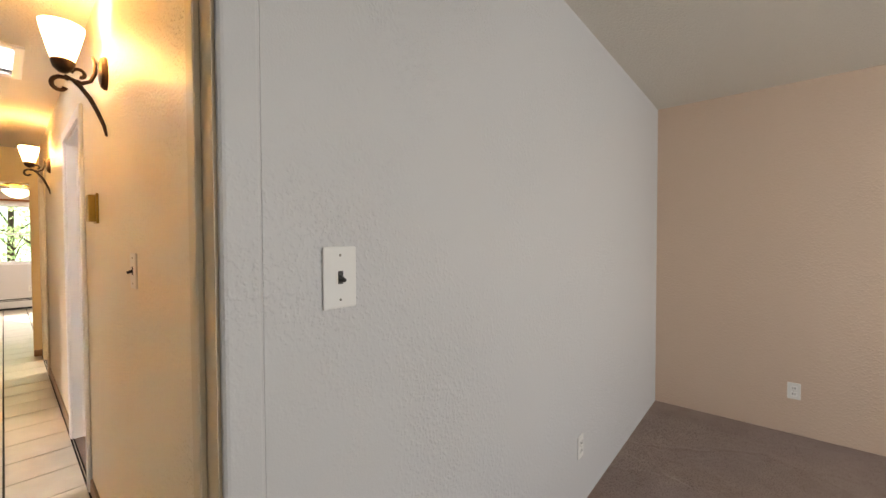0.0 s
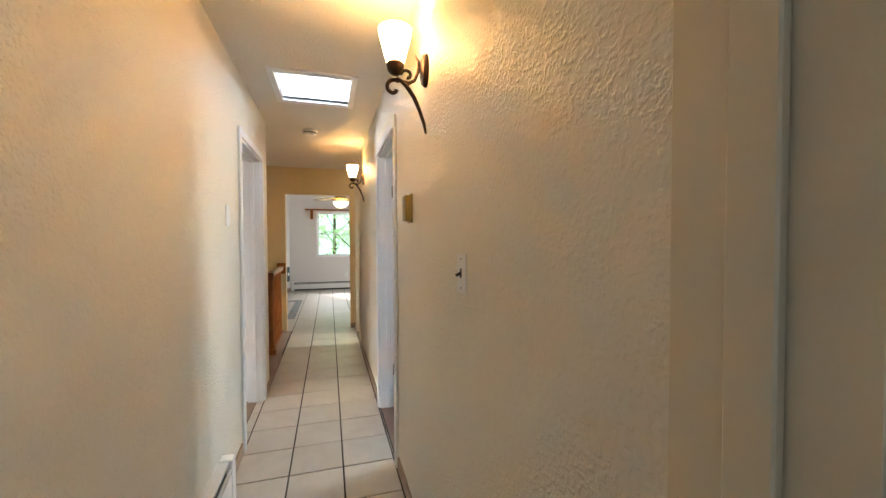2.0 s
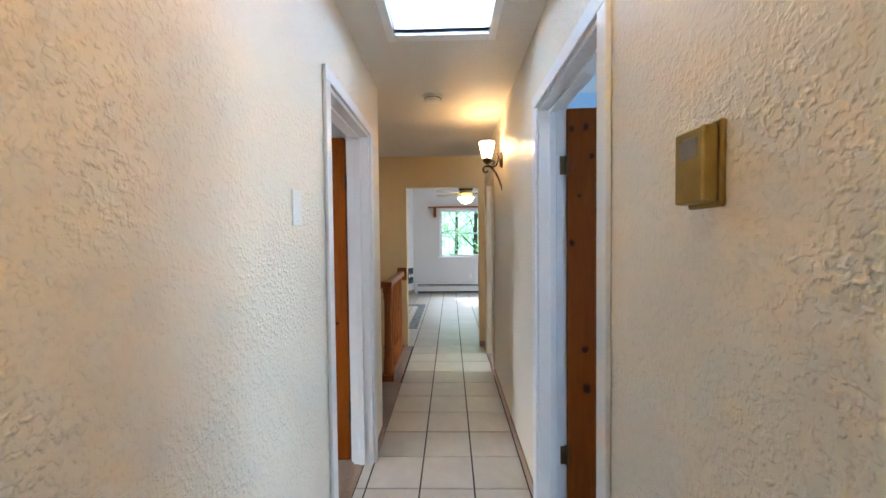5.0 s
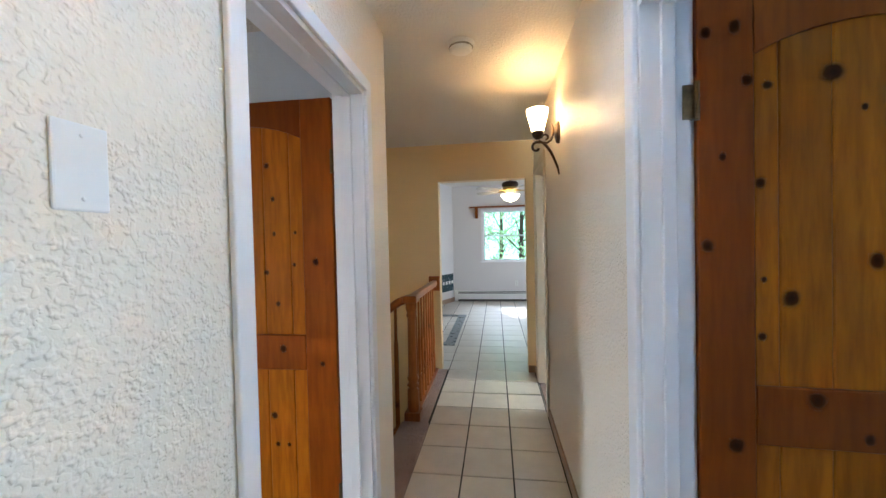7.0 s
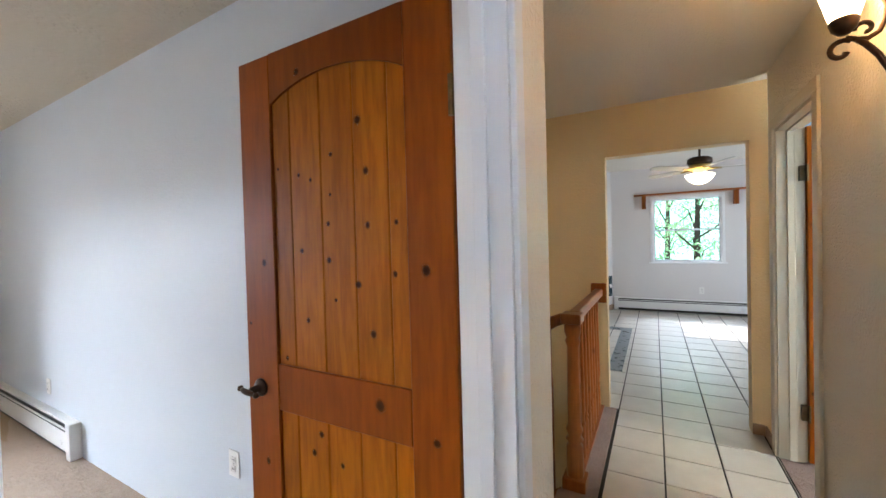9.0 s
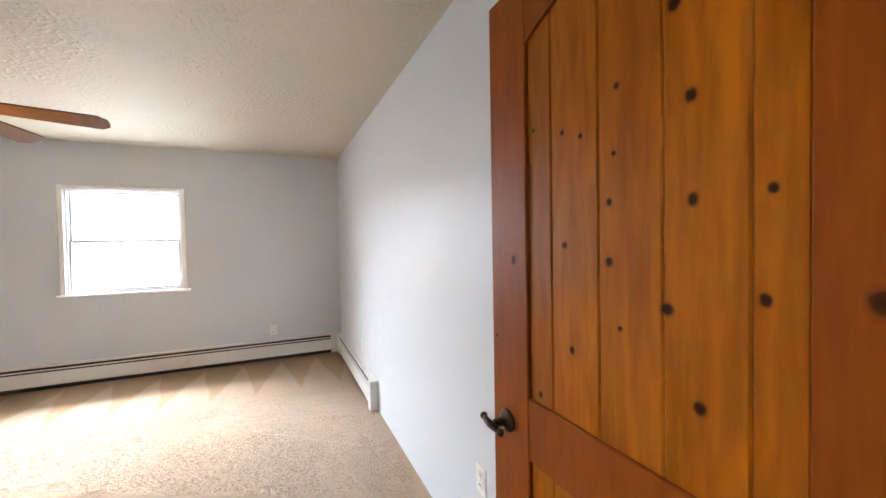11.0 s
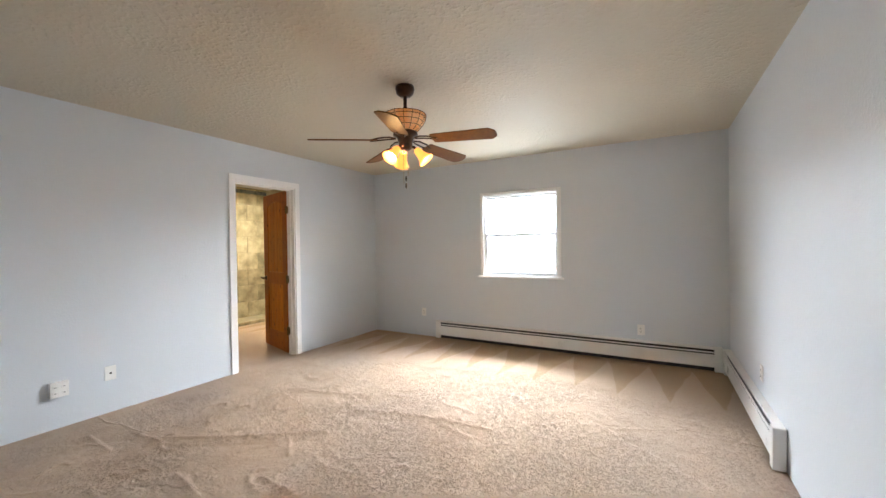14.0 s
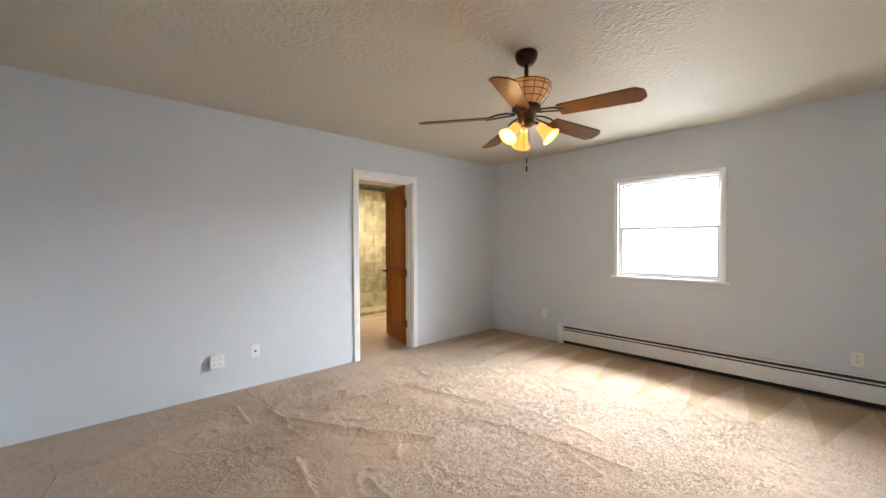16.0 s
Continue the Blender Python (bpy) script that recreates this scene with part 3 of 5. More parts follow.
# far wall with the opening to the living room
wall("wall_hall_end", "x", FARX - 0.12, FARX, -3.4, 0.41, LIVING, TAN, TAN, "tan painted end wall with a wide opening",
     [(-0.712, 0.212, -0.13, 2.05)], z0=-1.6, z1=2.75)
wall("wall_stairwell_south", "y", -3.52, -3.4, FARX, -4.352, TAN, TAN, TAN, "tan stairwell wall", z0=-1.6)
wall("wall_stairwell_east", "x", -4.352, -4.30, -3.4, YL, TAN, TAN, TAN, "tan wall below the landing", z0=-1.6, z1=-0.13)
slab("floor_stairwell", FARX, -4.352, -3.4, YL - 0.05, -1.7, -1.6, BROWNCARPET, "brown carpet at the foot of the stairs", "floor")
# north room seen through the second door, and the third room
wall("wall_north_room_west", "x", -4.62, -4.5, 0.41, 3.4, BLUEROOM, BLUEROOM, TRIM, "blue painted wall")
wall("wall_north_room_east", "x", -0.92, -0.80, 0.41, 3.58, BLUEROOM, BLUEROOM, TRIM, "blue painted wall")
# Unseen wall; both openings are added to go with the lamps in front.
wall("wall_north_room_north", "y", 3.4, 3.52, -6.67, -0.80, BLUEROOM, BLUEROOM, TRIM, "unseen blue painted wall with two added window openings", [(-4.45, -3.3, 0.9, 2.1), (-6.1, -5.1, 0.9, 2.1)])
slab("floor_north_room", -6.5, -0.92, 0.295, 3.4, -0.12, -0.002, BROWNCARPET, "brown carpet", "floor")
slab("ceiling_north_room", -6.67, -0.80, 0.41, 3.52, H, H + 0.1, CEIL, "white ceiling", "ceiling")
# living room
LH = 2.68
wall("wall_living_west", "x", LIVX - 0.16, LIVX, -3.6, 3.1, TRIM, LIVING, TRIM, "off-white living room wall with a window",
     [(-0.40, 0.66, 0.93, 2.10)], z1=LH)
wall("wall_living_south", "y", -3.72, -3.6, LIVX, FARX - 0.12, LIVING, LIVING, TRIM, "off-white living room wall", z1=LH)
# North wall is unseen; its window opening is added for the fill lamp.
wall("wall_living_north", "y", 3.0, 3.12, LIVX, FARX - 0.12, LIVING, LIVING, TRIM, "off-white living room wall with a window", [(-9.9, -8.1, 0.8, 2.2)], z1=LH)
wall("wall_living_east", "x", FARX - 0.12, FARX, 0.41, 3.12, LIVING, BLUEROOM, TRIM, "off-white living room wall", z1=2.75)
slab("floor_living", LIVX, FARX - 0.1, -3.6, 3.0, -0.12, -0.006, GROUT, "beige ceramic tile floor with a slate border", "floor")
slab("ceiling_living", LIVX - 0.16, FARX, -3.72, 3.12, LH, LH + 0.1, CEIL, "white living room ceiling", "ceiling")
# bathroom
wall("wall_bathroom_east", "x", 3.05, 3.17, -5.84, -1.9, STONETILE, TRIM, TRIM, "plain wall behind mottled stone tiles")
wall("wall_bathroom_south", "y", -5.84, -5.72, BX1 + 0.12, 3.05, STONETILE, STONETILE, TRIM, "plain bathroom wall")
wall("wall_bathroom_north", "y", -2.02, -1.9, BX1 + 0.12, 3.05, JAMBTAN, FRONT, TRIM, "plain cream bathroom wall")
slab("floor_bathroom", 0.31, 3.05, -5.72, -2.02, -0.12, 0.0, CARPET, "tan carpet running into the bathroom", "floor")
slab("ceiling_bathroom", BX1 + 0.12, 3.17, -5.84, -1.9, H, H + 0.1, CEIL, "cream bathroom ceiling", "ceiling")
# outdoors
slab("ground", -400, 400, -400, 400, -1.9, -1.75, GRASS, "dry grass ground", "ground")
# Unseen roof slab; the south edge is set to narrow the carpet's sun strip.
slab("roof", -12.0, 3.8, -6.12, 4.2, 2.80, 2.92, ROOFING, "unseen low grey roof slab, its eave cutting the bedroom sun", "roof", [(-3.665, -3.135, -0.44, 0.077)])

# ---------------------------------------------------------------- trim, doors, windows


def casing(m, w, h, depth, mat, label, cw=0.062, both=True):
    """A lined doorway: local x runs across the opening, y from 0 (near face) to depth, z up."""
    t = thing("trim", m, label, "door frame", kind="structure")
    for name, x0, x1, z0, z1 in (("jamb", 0, 0.018, 0, h), ("jamb", w - 0.018, w, 0, h), ("head_jamb", 0.018, w - 0.018, h - 0.018, h)):
        part(name, box(x0, x1, -0.002, depth + 0.002, z0, z1), mat, t)
    for name, x0, x1, z0, z1 in (("door_stop", 0.018, 0.030, 0, h - 0.018), ("door_stop", w - 0.030, w - 0.018, 0, h - 0.018), ("door_stop", 0.030, w - 0.030, h - 0.030, h - 0.018)):
        part(name, box(x0, x1, depth * 0.40, depth * 0.40 + 0.035, z0, z1, 0.002), mat, t)
    for side in ((-0.018, -0.002), (depth + 0.002, depth + 0.018)) if both else ((-0.018, -0.002),):
        for name, x0, x1, z0, z1 in (("casing", -cw, 0.006, 0, h), ("casing", w - 0.006, w + cw, 0, h), ("head_casing", -cw, w + cw, h - 0.001, h + cw)):
            bm = box(x0, x1, side[0], side[1], z0, z1, 0.0045, 3)
            part(name, bm, mat, t)
    return t


def arch_rail(x0, x1, z_edge, z_mid, z_top, y0, y1, n=10):
    pts = [(x0 + (x1 - x0) * i / n, z_edge + (z_mid - z_edge) * math.sin(math.pi * i / n) ** 0.8) for i in range(n + 1)]
    out = bmesh.new()
    lo = [[out.verts.new((x, y, z)) for x, z in pts] for y in (y0, y1)]
    hi = [[out.verts.new((x, y, z_top)) for x, z in pts] for y in (y0, y1)]
    for i in range(n):
        out.faces.new((lo[0][i], lo[0][i + 1], hi[0][i + 1], hi[0][i]))
        out.faces.new((lo[1][i + 1], lo[1][i], hi[1][i], hi[1][i + 1]))
        out.faces.new((lo[0][i + 1], lo[0][i], lo[1][i], lo[1][i + 1]))
        out.faces.new((hi[0][i], hi[0][i + 1], hi[1][i + 1], hi[1][i]))
    bmesh.ops.recalc_face_normals(out, faces=out.faces[:])
    return out


KNOT_MESH = bpy.data.meshes.new("knot")
KNOT_MESH.from_pydata([(math.cos(2 * math.pi * i / 18), 0, math.sin(2 * math.pi * i / 18)) for i in range(18)], [], [tuple(range(18))])
KNOT_MESH.materials.append(KNOT)


def pine_door(m, w, label, hinges=(0.31, 1.753), knots=(), face=1):
    """An arched plank door; the hinges stand at local x = 0, the faces at y = 0 and y = -0.036."""
    t = thing("door", m, label, "door", "arched knotty pine doors")
    boards, stiles = (PINE_CLEAR, PINEFRAME_CLEAR) if knots else (PINE, PINEFRAME)
    s0, s1 = 0.141 * w / 0.83, 0.157 * w / 0.83
    y0, y1 = -0.036, 0.0
    part("stile", box(0, s0, y0, y1, 0.012, 2.028, 0.003), stiles, t)
    part("stile", box(w - s1, w, y0, y1, 0.012, 2.028, 0.003), stiles, t)
    part("top_rail", arch_rail(s0, w - s1, 1.862, 1.925, 2.028, y0 + 0.0005, y1 - 0.0005), stiles, t)
    part("middle_rail", box(s0, w - s1, y0 + 0.0005, y1 - 0.0005, 0.85, 1.005, 0.003), stiles, t)
    part("bottom_rail", box(s0, w - s1, y0 + 0.0005, y1 - 0.0005, 0.012, 0.24, 0.003), stiles, t)
    cuts = [s0 + (w - s0 - s1) * f for f in (0, 0.117, 0.349, 0.594, 0.845, 1.0)]
    for z0, z1 in ((0.235, 0.853), (1.002, 1.95)):
        for a, b in zip(cuts, cuts[1:]):
            part("plank", box(a, b, y0 + 0.008, y1 - 0.008, z0, z1, 0.004), boards, t)
    for z in hinges:
        hg = part("hinge", box(-0.034, 0.001, -0.0372, 0.0015, z - 0.045, z + 0.045, 0.001), HINGE, t, "antique brass butt hinge")
        for yy in (0.006, -0.042):
            part("hinge_pin", tube([(-0.002, yy, z - 0.05), (-0.002, yy, z + 0.05)], 0.007), HINGE, hg)
    for x, z, r in knots:
        on_board = s0 < x < w - s1 and (0.24 < z < 0.85 or 1.005 < z < 1.88)
        y = (y1 if face > 0 else y0) - face * (0.008 if on_board else 0.0) + face * 0.0006
        k = new("knot", KNOT_MESH)
        k.parent = t
        k.matrix_local = Matrix.LocRotScale((x, y, z), Euler((0, radians(random.uniform(-14, 14)), 0)), (r * random.uniform(1.2, 1.7), 1, r * random.uniform(1.3, 1.9)))
    for sy in (1, -1):
        y = y1 if sy > 0 else y0
        rose = part("handle", lathe([(0.0, 0.0), (0.030, 0.0), (0.030, 0.005), (0.026, 0.010), (0.018, 0.012), (0.012, 0.016), (0.011, 0.040), (0.0, 0.042)], 20,
                    m=Matrix.Translation((w - 0.068, y, 0.915)) @ Matrix.Rotation(-sy * math.pi / 2, 4, "X")), BRONZE, t, "dark bronze T-bar handle", True)
        yy = y + sy * 0.050
        part("lever", tube([(w - 0.068 - 0.036, yy, 0.910), (w - 0.068 - 0.018, yy + sy * 0.004, 0.914), (w - 0.068, yy + sy * 0.005, 0.916), (w - 0.068 + 0.018, yy + sy * 0.004, 0.918), (w - 0.068 + 0.036, yy, 0.921)],
                           [0.006, 0.009, 0.010, 0.009, 0.006]), BRONZE, rose, smooth=True)
        for dx in (-0.040, 0.040):
            part("ball_end", lathe([(0.0, -0.010), (0.008, -0.007), (0.0105, 0.0), (0.008, 0.007), (0.0, 0.010)], 10, m=Matrix.Translation((w - 0.068 + dx, yy, 0.9155 + dx * 0.14))), BRONZE, rose, smooth=True)
    return t


casing(pose(-3.243, YL, 0, 0, 0, 180), 0.787, 2.04, 0.12, TRIM, "white enamelled door frame in the hall wall", 0.052)
casing(pose(-3.60, YR, 0), 0.80, 2.04, 0.12, TRIM, "white enamelled door frame in the hall wall")
casing(pose(-6.27, YR, 0), 0.69, 2.04, 0.12, JAMBTAN, "cream enamelled door frame near the hall end")
casing(pose(BX1, -3.355, 0, 0, 0, -90), 0.765, 2.045, 0.12, TRIM, "white enamelled bathroom door frame")
BEDROOM_KNOTS = ((0.648, 1.65, 0.007), (0.552, 1.62, 0.009), (0.500, 1.60, 0.009), (0.412, 1.667, 0.009), (0.419, 1.548, 0.007), (0.430, 1.461, 0.009), (0.547, 1.381, 0.011),
                 (0.431, 1.351, 0.012), (0.723, 1.343, 0.016), (0.528, 1.161, 0.010), (0.408, 1.231, 0.008), (0.318, 1.28, 0.017), (0.280, 1.604, 0.014), (0.278, 1.45, 0.014),
                 (0.179, 1.454, 0.011), (0.187, 1.313, 0.012), (0.268, 1.141, 0.013), (0.632, 1.029, 0.012), (0.805, 1.132, 0.008), (0.305, 1.751, 0.016), (0.084, 1.325, 0.018))
BEDROOM_KNOTS += ((0.539, 1.939, 0.014), (0.246, 0.944, 0.022), (0.065, 0.88, 0.017), (0.486, 0.807, 0.014), (0.520, 0.742, 0.013), (0.401, 0.73, 0.010), (0.302, 0.642, 0.022),
                  (0.735, 0.665, 0.015), (0.289, 0.514, 0.014), (0.236, 0.513, 0.013))
pine_door(pose(-4.036, -0.796, 0, 0, 0, -89.5), 0.828, "open honey-stained knotty pine arched plank bedroom door", knots=[(x, z, 0.72 * r) for x, z, r in BEDROOM_KNOTS])
HALL_KNOTS = ((0.020, 1.928, 0.013), (0.089, 1.935, 0.017), (0.116, 1.795, 0.013), (0.165, 1.781, 0.012), (0.306, 1.798, 0.023), (0.372, 1.707, 0.010), (0.058, 1.604, 0.010),
              (0.148, 1.532, 0.013), (0.022, 1.372, 0.015), (0.155, 1.282, 0.008), (0.215, 1.232, 0.026), (0.150, 1.133, 0.012), (0.265, 0.975, 0.018), (0.085, 0.846, 0.020),
              (0.396, 1.327, 0.020), (0.375, 0.885, 0.013), (0.453, 1.961, 0.020), (0.093, 0.651, 0.024), (0.520, 1.48, 0.016), (0.610, 1.2, 0.014), (0.45, 0.60, 0.015), (0.30, 0.42, 0.014))
pine_door(pose(-3.612, 0.428, 0, 0, 0, 86), 0.78, "open honey-stained knotty pine arched plank door off the hall", knots=HALL_KNOTS, face=-1)
pine_door(pose(0.413, -4.092, 0, 0, 0, -15.5), 0.74, "open honey-stained knotty pine arched bathroom door", (0.29, 0.93, 1.788))
pine_door(pose(-6.265, 0.425, 0, 0, 0, 92), 0.66, "open knotty pine door near the hall end")

# cased opening between front room and hall
oc = thing("trim", pose(0, 0, 0), "cream and grey enamelled frame of the hall opening", "door frame", kind="structure")
part("hall_trim", box(-0.870, -0.802, YR - 0.010, YR, 0, H, 0.003), JAMBTAN, oc)
part("jamb", box(-0.802, -0.668, YR - 0.060, YR - 0.0545, 0, 2.06), JAMBTAN, oc)
part("door_stop", box(-0.760, -0.720, YR - 0.072, YR - 0.060, 0, 2.05, 0.002), JAMBTAN, oc)
part("casing", box(-0.668, -0.652, YR - 0.056, YR + 0.016, 0, 2.12, 0.010, 3), FRONT, oc)
part("jamb", box(-0.802, -0.668, YL + 0.030, YL + 0.0355, 0, 2.06), JAMBTAN, oc)


def window(name, m, w, h, mat, label, sill=True):
    """A single-hung window: local x across, y into the room, z up, the opening's corner at the origin."""
    t = thing(name, m, label, "window", kind="structure")
    f = 0.024
    for n, a in (("window_frame", (0, f, -0.10, -0.02, 0, h)), ("window_frame", (w - f, w, -0.10, -0.02, 0, h)),
                 ("window_frame", (f, w - f, -0.10, -0.02, 0, f)), ("window_frame", (f, w - f, -0.10, -0.02, h - f, h))):
        part(n, box(*a, 0.003), mat, t)
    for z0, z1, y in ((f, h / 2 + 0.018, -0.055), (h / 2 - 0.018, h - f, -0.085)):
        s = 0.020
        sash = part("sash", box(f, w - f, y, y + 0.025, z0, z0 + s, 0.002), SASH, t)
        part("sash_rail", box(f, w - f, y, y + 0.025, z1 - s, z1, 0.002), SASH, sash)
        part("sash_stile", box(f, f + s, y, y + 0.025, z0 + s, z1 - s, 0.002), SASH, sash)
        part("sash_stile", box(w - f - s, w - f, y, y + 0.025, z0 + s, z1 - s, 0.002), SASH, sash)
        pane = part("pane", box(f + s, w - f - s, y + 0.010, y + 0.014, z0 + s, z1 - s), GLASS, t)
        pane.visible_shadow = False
    part("lift", box(w / 2 - 0.05, w / 2 + 0.05, -0.03, -0.018, f + 0.02, f + 0.032, 0.002), PLASTIC, t)
    c = 0.040
    for a in ((-c, 0.004, 0.001, 0.014, 0.0, h + c), (w - 0.004, w + c, 0.001, 0.014, 0.0, h + c), (0.004, w - 0.004, 0.001, 0.014, h - 0.004, h + c)):
        part("window_casing", box(*a, 0.003), mat, t)
    for a in ((0, 0.004, -0.02, 0.001, 0, h), (w - 0.004, w, -0.02, 0.001, 0, h)):
        part("reveal", box(*a), mat, t)
    if sill:
        part("window_sill", box(-0.07, w + 0.07, -0.02, 0.030, -0.028, 0.0, 0.006, 2), mat, t)
    return t


window("window_1", pose(-2.538, BY0, 0.915), 0.978, 1.057, TRIM, "white vinyl single-hung bedroom window, overexposed daylight")
window("window_2", pose(LIVX, 0.66, 0.93, 0, 0, -90), 1.06, 1.17, TRIM, "white vinyl single-hung living room window")


def heater(m, length, label, ends=(True, True), lit=0.0):
    """A hydronic baseboard heater: local x along the wall, y out of it, z up."""
    t = thing("baseboard_heater", m, label, "baseboard heater", "white baseboard heaters")
    part("back_plate", box(0, length, 0.001, 0.008, 0.012, 0.250), HEATER, t)
    part("cover", box(0, length, 0.008, 0.052, 0.232, 0.250, 0.004, 2), HEATER, t)
    part("damper", box(0, length, 0.051, 0.064, 0.200, 0.211, 0.003), HEATER, t)
    part("front_panel", box(0, length, 0.056, 0.062, 0.055, 0.186, 0.003), HEATER, t)
    # Plain black block: makes the slots as dark as the shaded inside.
    part("dark_core", box(0.02, length - 0.02, 0.010, 0.040, 0.014, 0.2315), BLACK, t, "black block for the heater's fins and shaded inside")
    for k, x in enumerate((-0.010, length - 0.060)):
        if ends[k]:
            part("end_cap", box(x, x + 0.07, 0.001, 0.068, 0.010, 0.256, 0.008, 2), HEATER, t)
    return t


heater(pose(-4.14, BY0, 0), 3.30, "long white enamelled baseboard heater below the bedroom window")
heater(pose(BX0, -3.76, 0, 0, 0, -90), 1.82, "white enamelled baseboard heater along the bedroom side wall")
heater(pose(-2.70, YL, 0), 1.75, "white enamelled baseboard heater along the hall wall")
heater(pose(LIVX, 2.5, 0, 0, 0, -90), 3.56, "white enamelled baseboard heater below the living room window")

for nm, a in (("baseboard", (-3.178, -2.77, YL, YL + 0.012, 0, 0.075)), ("baseboard", (-4.352, -4.10, YL, YL + 0.012, 0, 0.075)),
              ("baseboard", (-2.73, -0.872, YR - 0.012, YR, 0, 0.075)), ("baseboard", (-5.51, -3.67, YR - 0.012, YR, 0, 0.075)),
              ("baseboard", (FARX + 0.012, -6.34, YR - 0.012, YR, 0, 0.075)), ("baseboard", (FARX, FARX + 0.012, 0.212, YR - 0.012, 0, 0.075))):
    tagged(link_mesh(nm, box(*a, 0.003), BASE), "tan tile baseboard along the hall wall", "baseboard", kind="structure")

# ---------------------------------------------------------------- plates and small wall fixtures


def plate(name, m, w, h, label, category, kind):
    """A cover plate: local x across, -y out of the wall, z up, centred."""
    t = thing(name, m, label, category, "wall plates")
    part("plate", box(-w / 2, w / 2, -0.006, 0, -h / 2, h / 2, 0.003, 2), PLASTIC, t)
    if kind == "switch":
        part("toggle_slot", box(-0.006, 0.006, -0.0075, -0.005, -0.014, 0.014), BLACK, t, "black slot")
        part("toggle", tube([(0, -0.006, 0.0), (0, -0.022, -0.006)], [0.0055, 0.0045], 6), BLACK, t, "black toggle lever")
    if kind == "outlet":
        for z in (-0.020, 0.020):
            so = part("socket", box(-0.016, 0.016, -0.0085, -0.005, z - 0.014, z + 0.014, 0.004, 2), PLASTIC, t)
            for x in (-0.006, 0.006):
                part("slot", box(x - 0.0015, x + 0.0015, -0.0092, -0.0082, z - 0.005, z + 0.006), BLACK, so)
    if kind == "jack":
        part("jack", box(-0.008, 0.008, -0.010, -0.005, -0.008, 0.008, 0.002), BLACK, t, "dark jack")
    for z in (-h * 0.36, h * 0.36) if kind in ("switch", "blank") else (0,):
        part("screw", lathe([(0.0, 0.0), (0.0032, 0.0), (0.002, 0.0015), (0.0, 0.0018)], 10, m=Matrix.Translation((0, -0.006, z)) @ Matrix.Rotation(math.pi / 2, 4, "X")), PLASTIC if kind == "blank" else SILVER, t)
    return t


plate("light_switch", pose(-1.604, YR, 1.266), 0.080, 0.122, "white switch plate with a black toggle on the hall wall", "light switch", "switch")
plate("light_switch", pose(-0.67, 0.475, 1.287, 0, 0, 90), 0.084, 0.135, "white switch plate with a black toggle on the grey wall", "light switch", "switch")
plate("wall_plate", pose(-2.916, YL, 1.506, 0, 0, 180), 0.070, 0.115, "blank white cover plate on the hall wall", "wall plate", "blank")
plate("wall_outlet", pose(-0.67, 1.884, 0.32, 0, 0, 90), 0.070, 0.115, "white outlet plate low on the grey wall", "outlet", "outlet")
plate("wall_outlet", pose(0.19, 3.58, 0.305), 0.070, 0.115, "white outlet plate low on the beige wall", "outlet", "outlet")
plate("wall_outlet", pose(-3.425, BY0, 0.36, 0, 0, 180), 0.072, 0.115, "white outlet plate on the blue-grey wall", "outlet", "outlet")
plate("wall_outlet", pose(-0.60, BY0, 0.352, 0, 0, 180), 0.072, 0.115, "white outlet plate beside the heater end", "outlet", "outlet")
plate("wall_outlet", pose(BX0, -4.34, 0.40, 0, 0, 90), 0.070, 0.115, "white outlet plate above the side heater", "outlet", "outlet")
plate("wall_outlet", pose(BX0, -2.035, 0.425, 0, 0, 90), 0.075, 0.12, "white outlet plate near the open door", "outlet", "outlet")
plate("wall_outlet", pose(LIVX, 0.35, 0.42, 0, 0, 90), 0.075, 0.12, "white outlet plate under the living room window", "outlet", "outlet")
plate("phone_jack", pose(BX1, -2.295, 0.325, 0, 0, -90), 0.075, 0.115, "white phone jack plate on the blue-grey wall", "phone jack", "jack")
ob = thing("wall_outlet", pose(BX1, -1.985, 0.298, 0, 0, -90), "raised white double outlet box on the blue-grey wall", "outlet", "wall plates")
part("box", box(-0.052, 0.052, -0.036, 0, -0.055, 0.055, 0.004, 2), PLASTIC, ob)
for x in (-0.024, 0.024):
    for z in (-0.022, 0.022):
        so = part("socket", box(x - 0.015, x + 0.015, -0.039, -0.035, z - 0.013, z + 0.013, 0.003), PLASTIC, ob)
        part("slot", box(x - 0.006, x + 0.006, -0.0405, -0.0385, z - 0.002, z + 0.002), BLACK, so)

th = thing("thermostat", pose(-2.355, YR, 1.52), "brass-coloured thermostat box on the hall wall", "thermostat")
part("base", box(-0.042, 0.042, -0.010, 0, -0.070, 0.070, 0.003), BRASS, th)
part("cover", box(-0.038, 0.038, -0.036, -0.010, -0.062, 0.062, 0.004, 2), BRASS, th)
part("dial_slot", box(-0.0405, -0.037, -0.028, -0.014, -0.045, 0.045), BLACK, th, "dark slot")
part("scale_window", box(-0.024, 0.024, -0.038, -0.035, 0.012, 0.046, 0.001), SILVER, th)

# skylight trim and diffuser
sk = thing("skylight", pose(0, 0, 0), "white framed skylight with a frosted acrylic panel", "skylight", kind="structure")
SX0, SX1, SY0, SY1 = -3.645, -3.155, -0.42, 0.057
for a in ((SX0 - 0.06, SX1 + 0.06, SY0 - 0.042, SY0), (SX0 - 0.06, SX1 + 0.06, SY1, SY1 + 0.042), (SX0 - 0.06, SX0, SY0, SY1), (SX1, SX1 + 0.06, SY0, SY1)):
    part("frame", box(*a, H - 0.016, H - 0.001, 0.003), TRIM, sk)
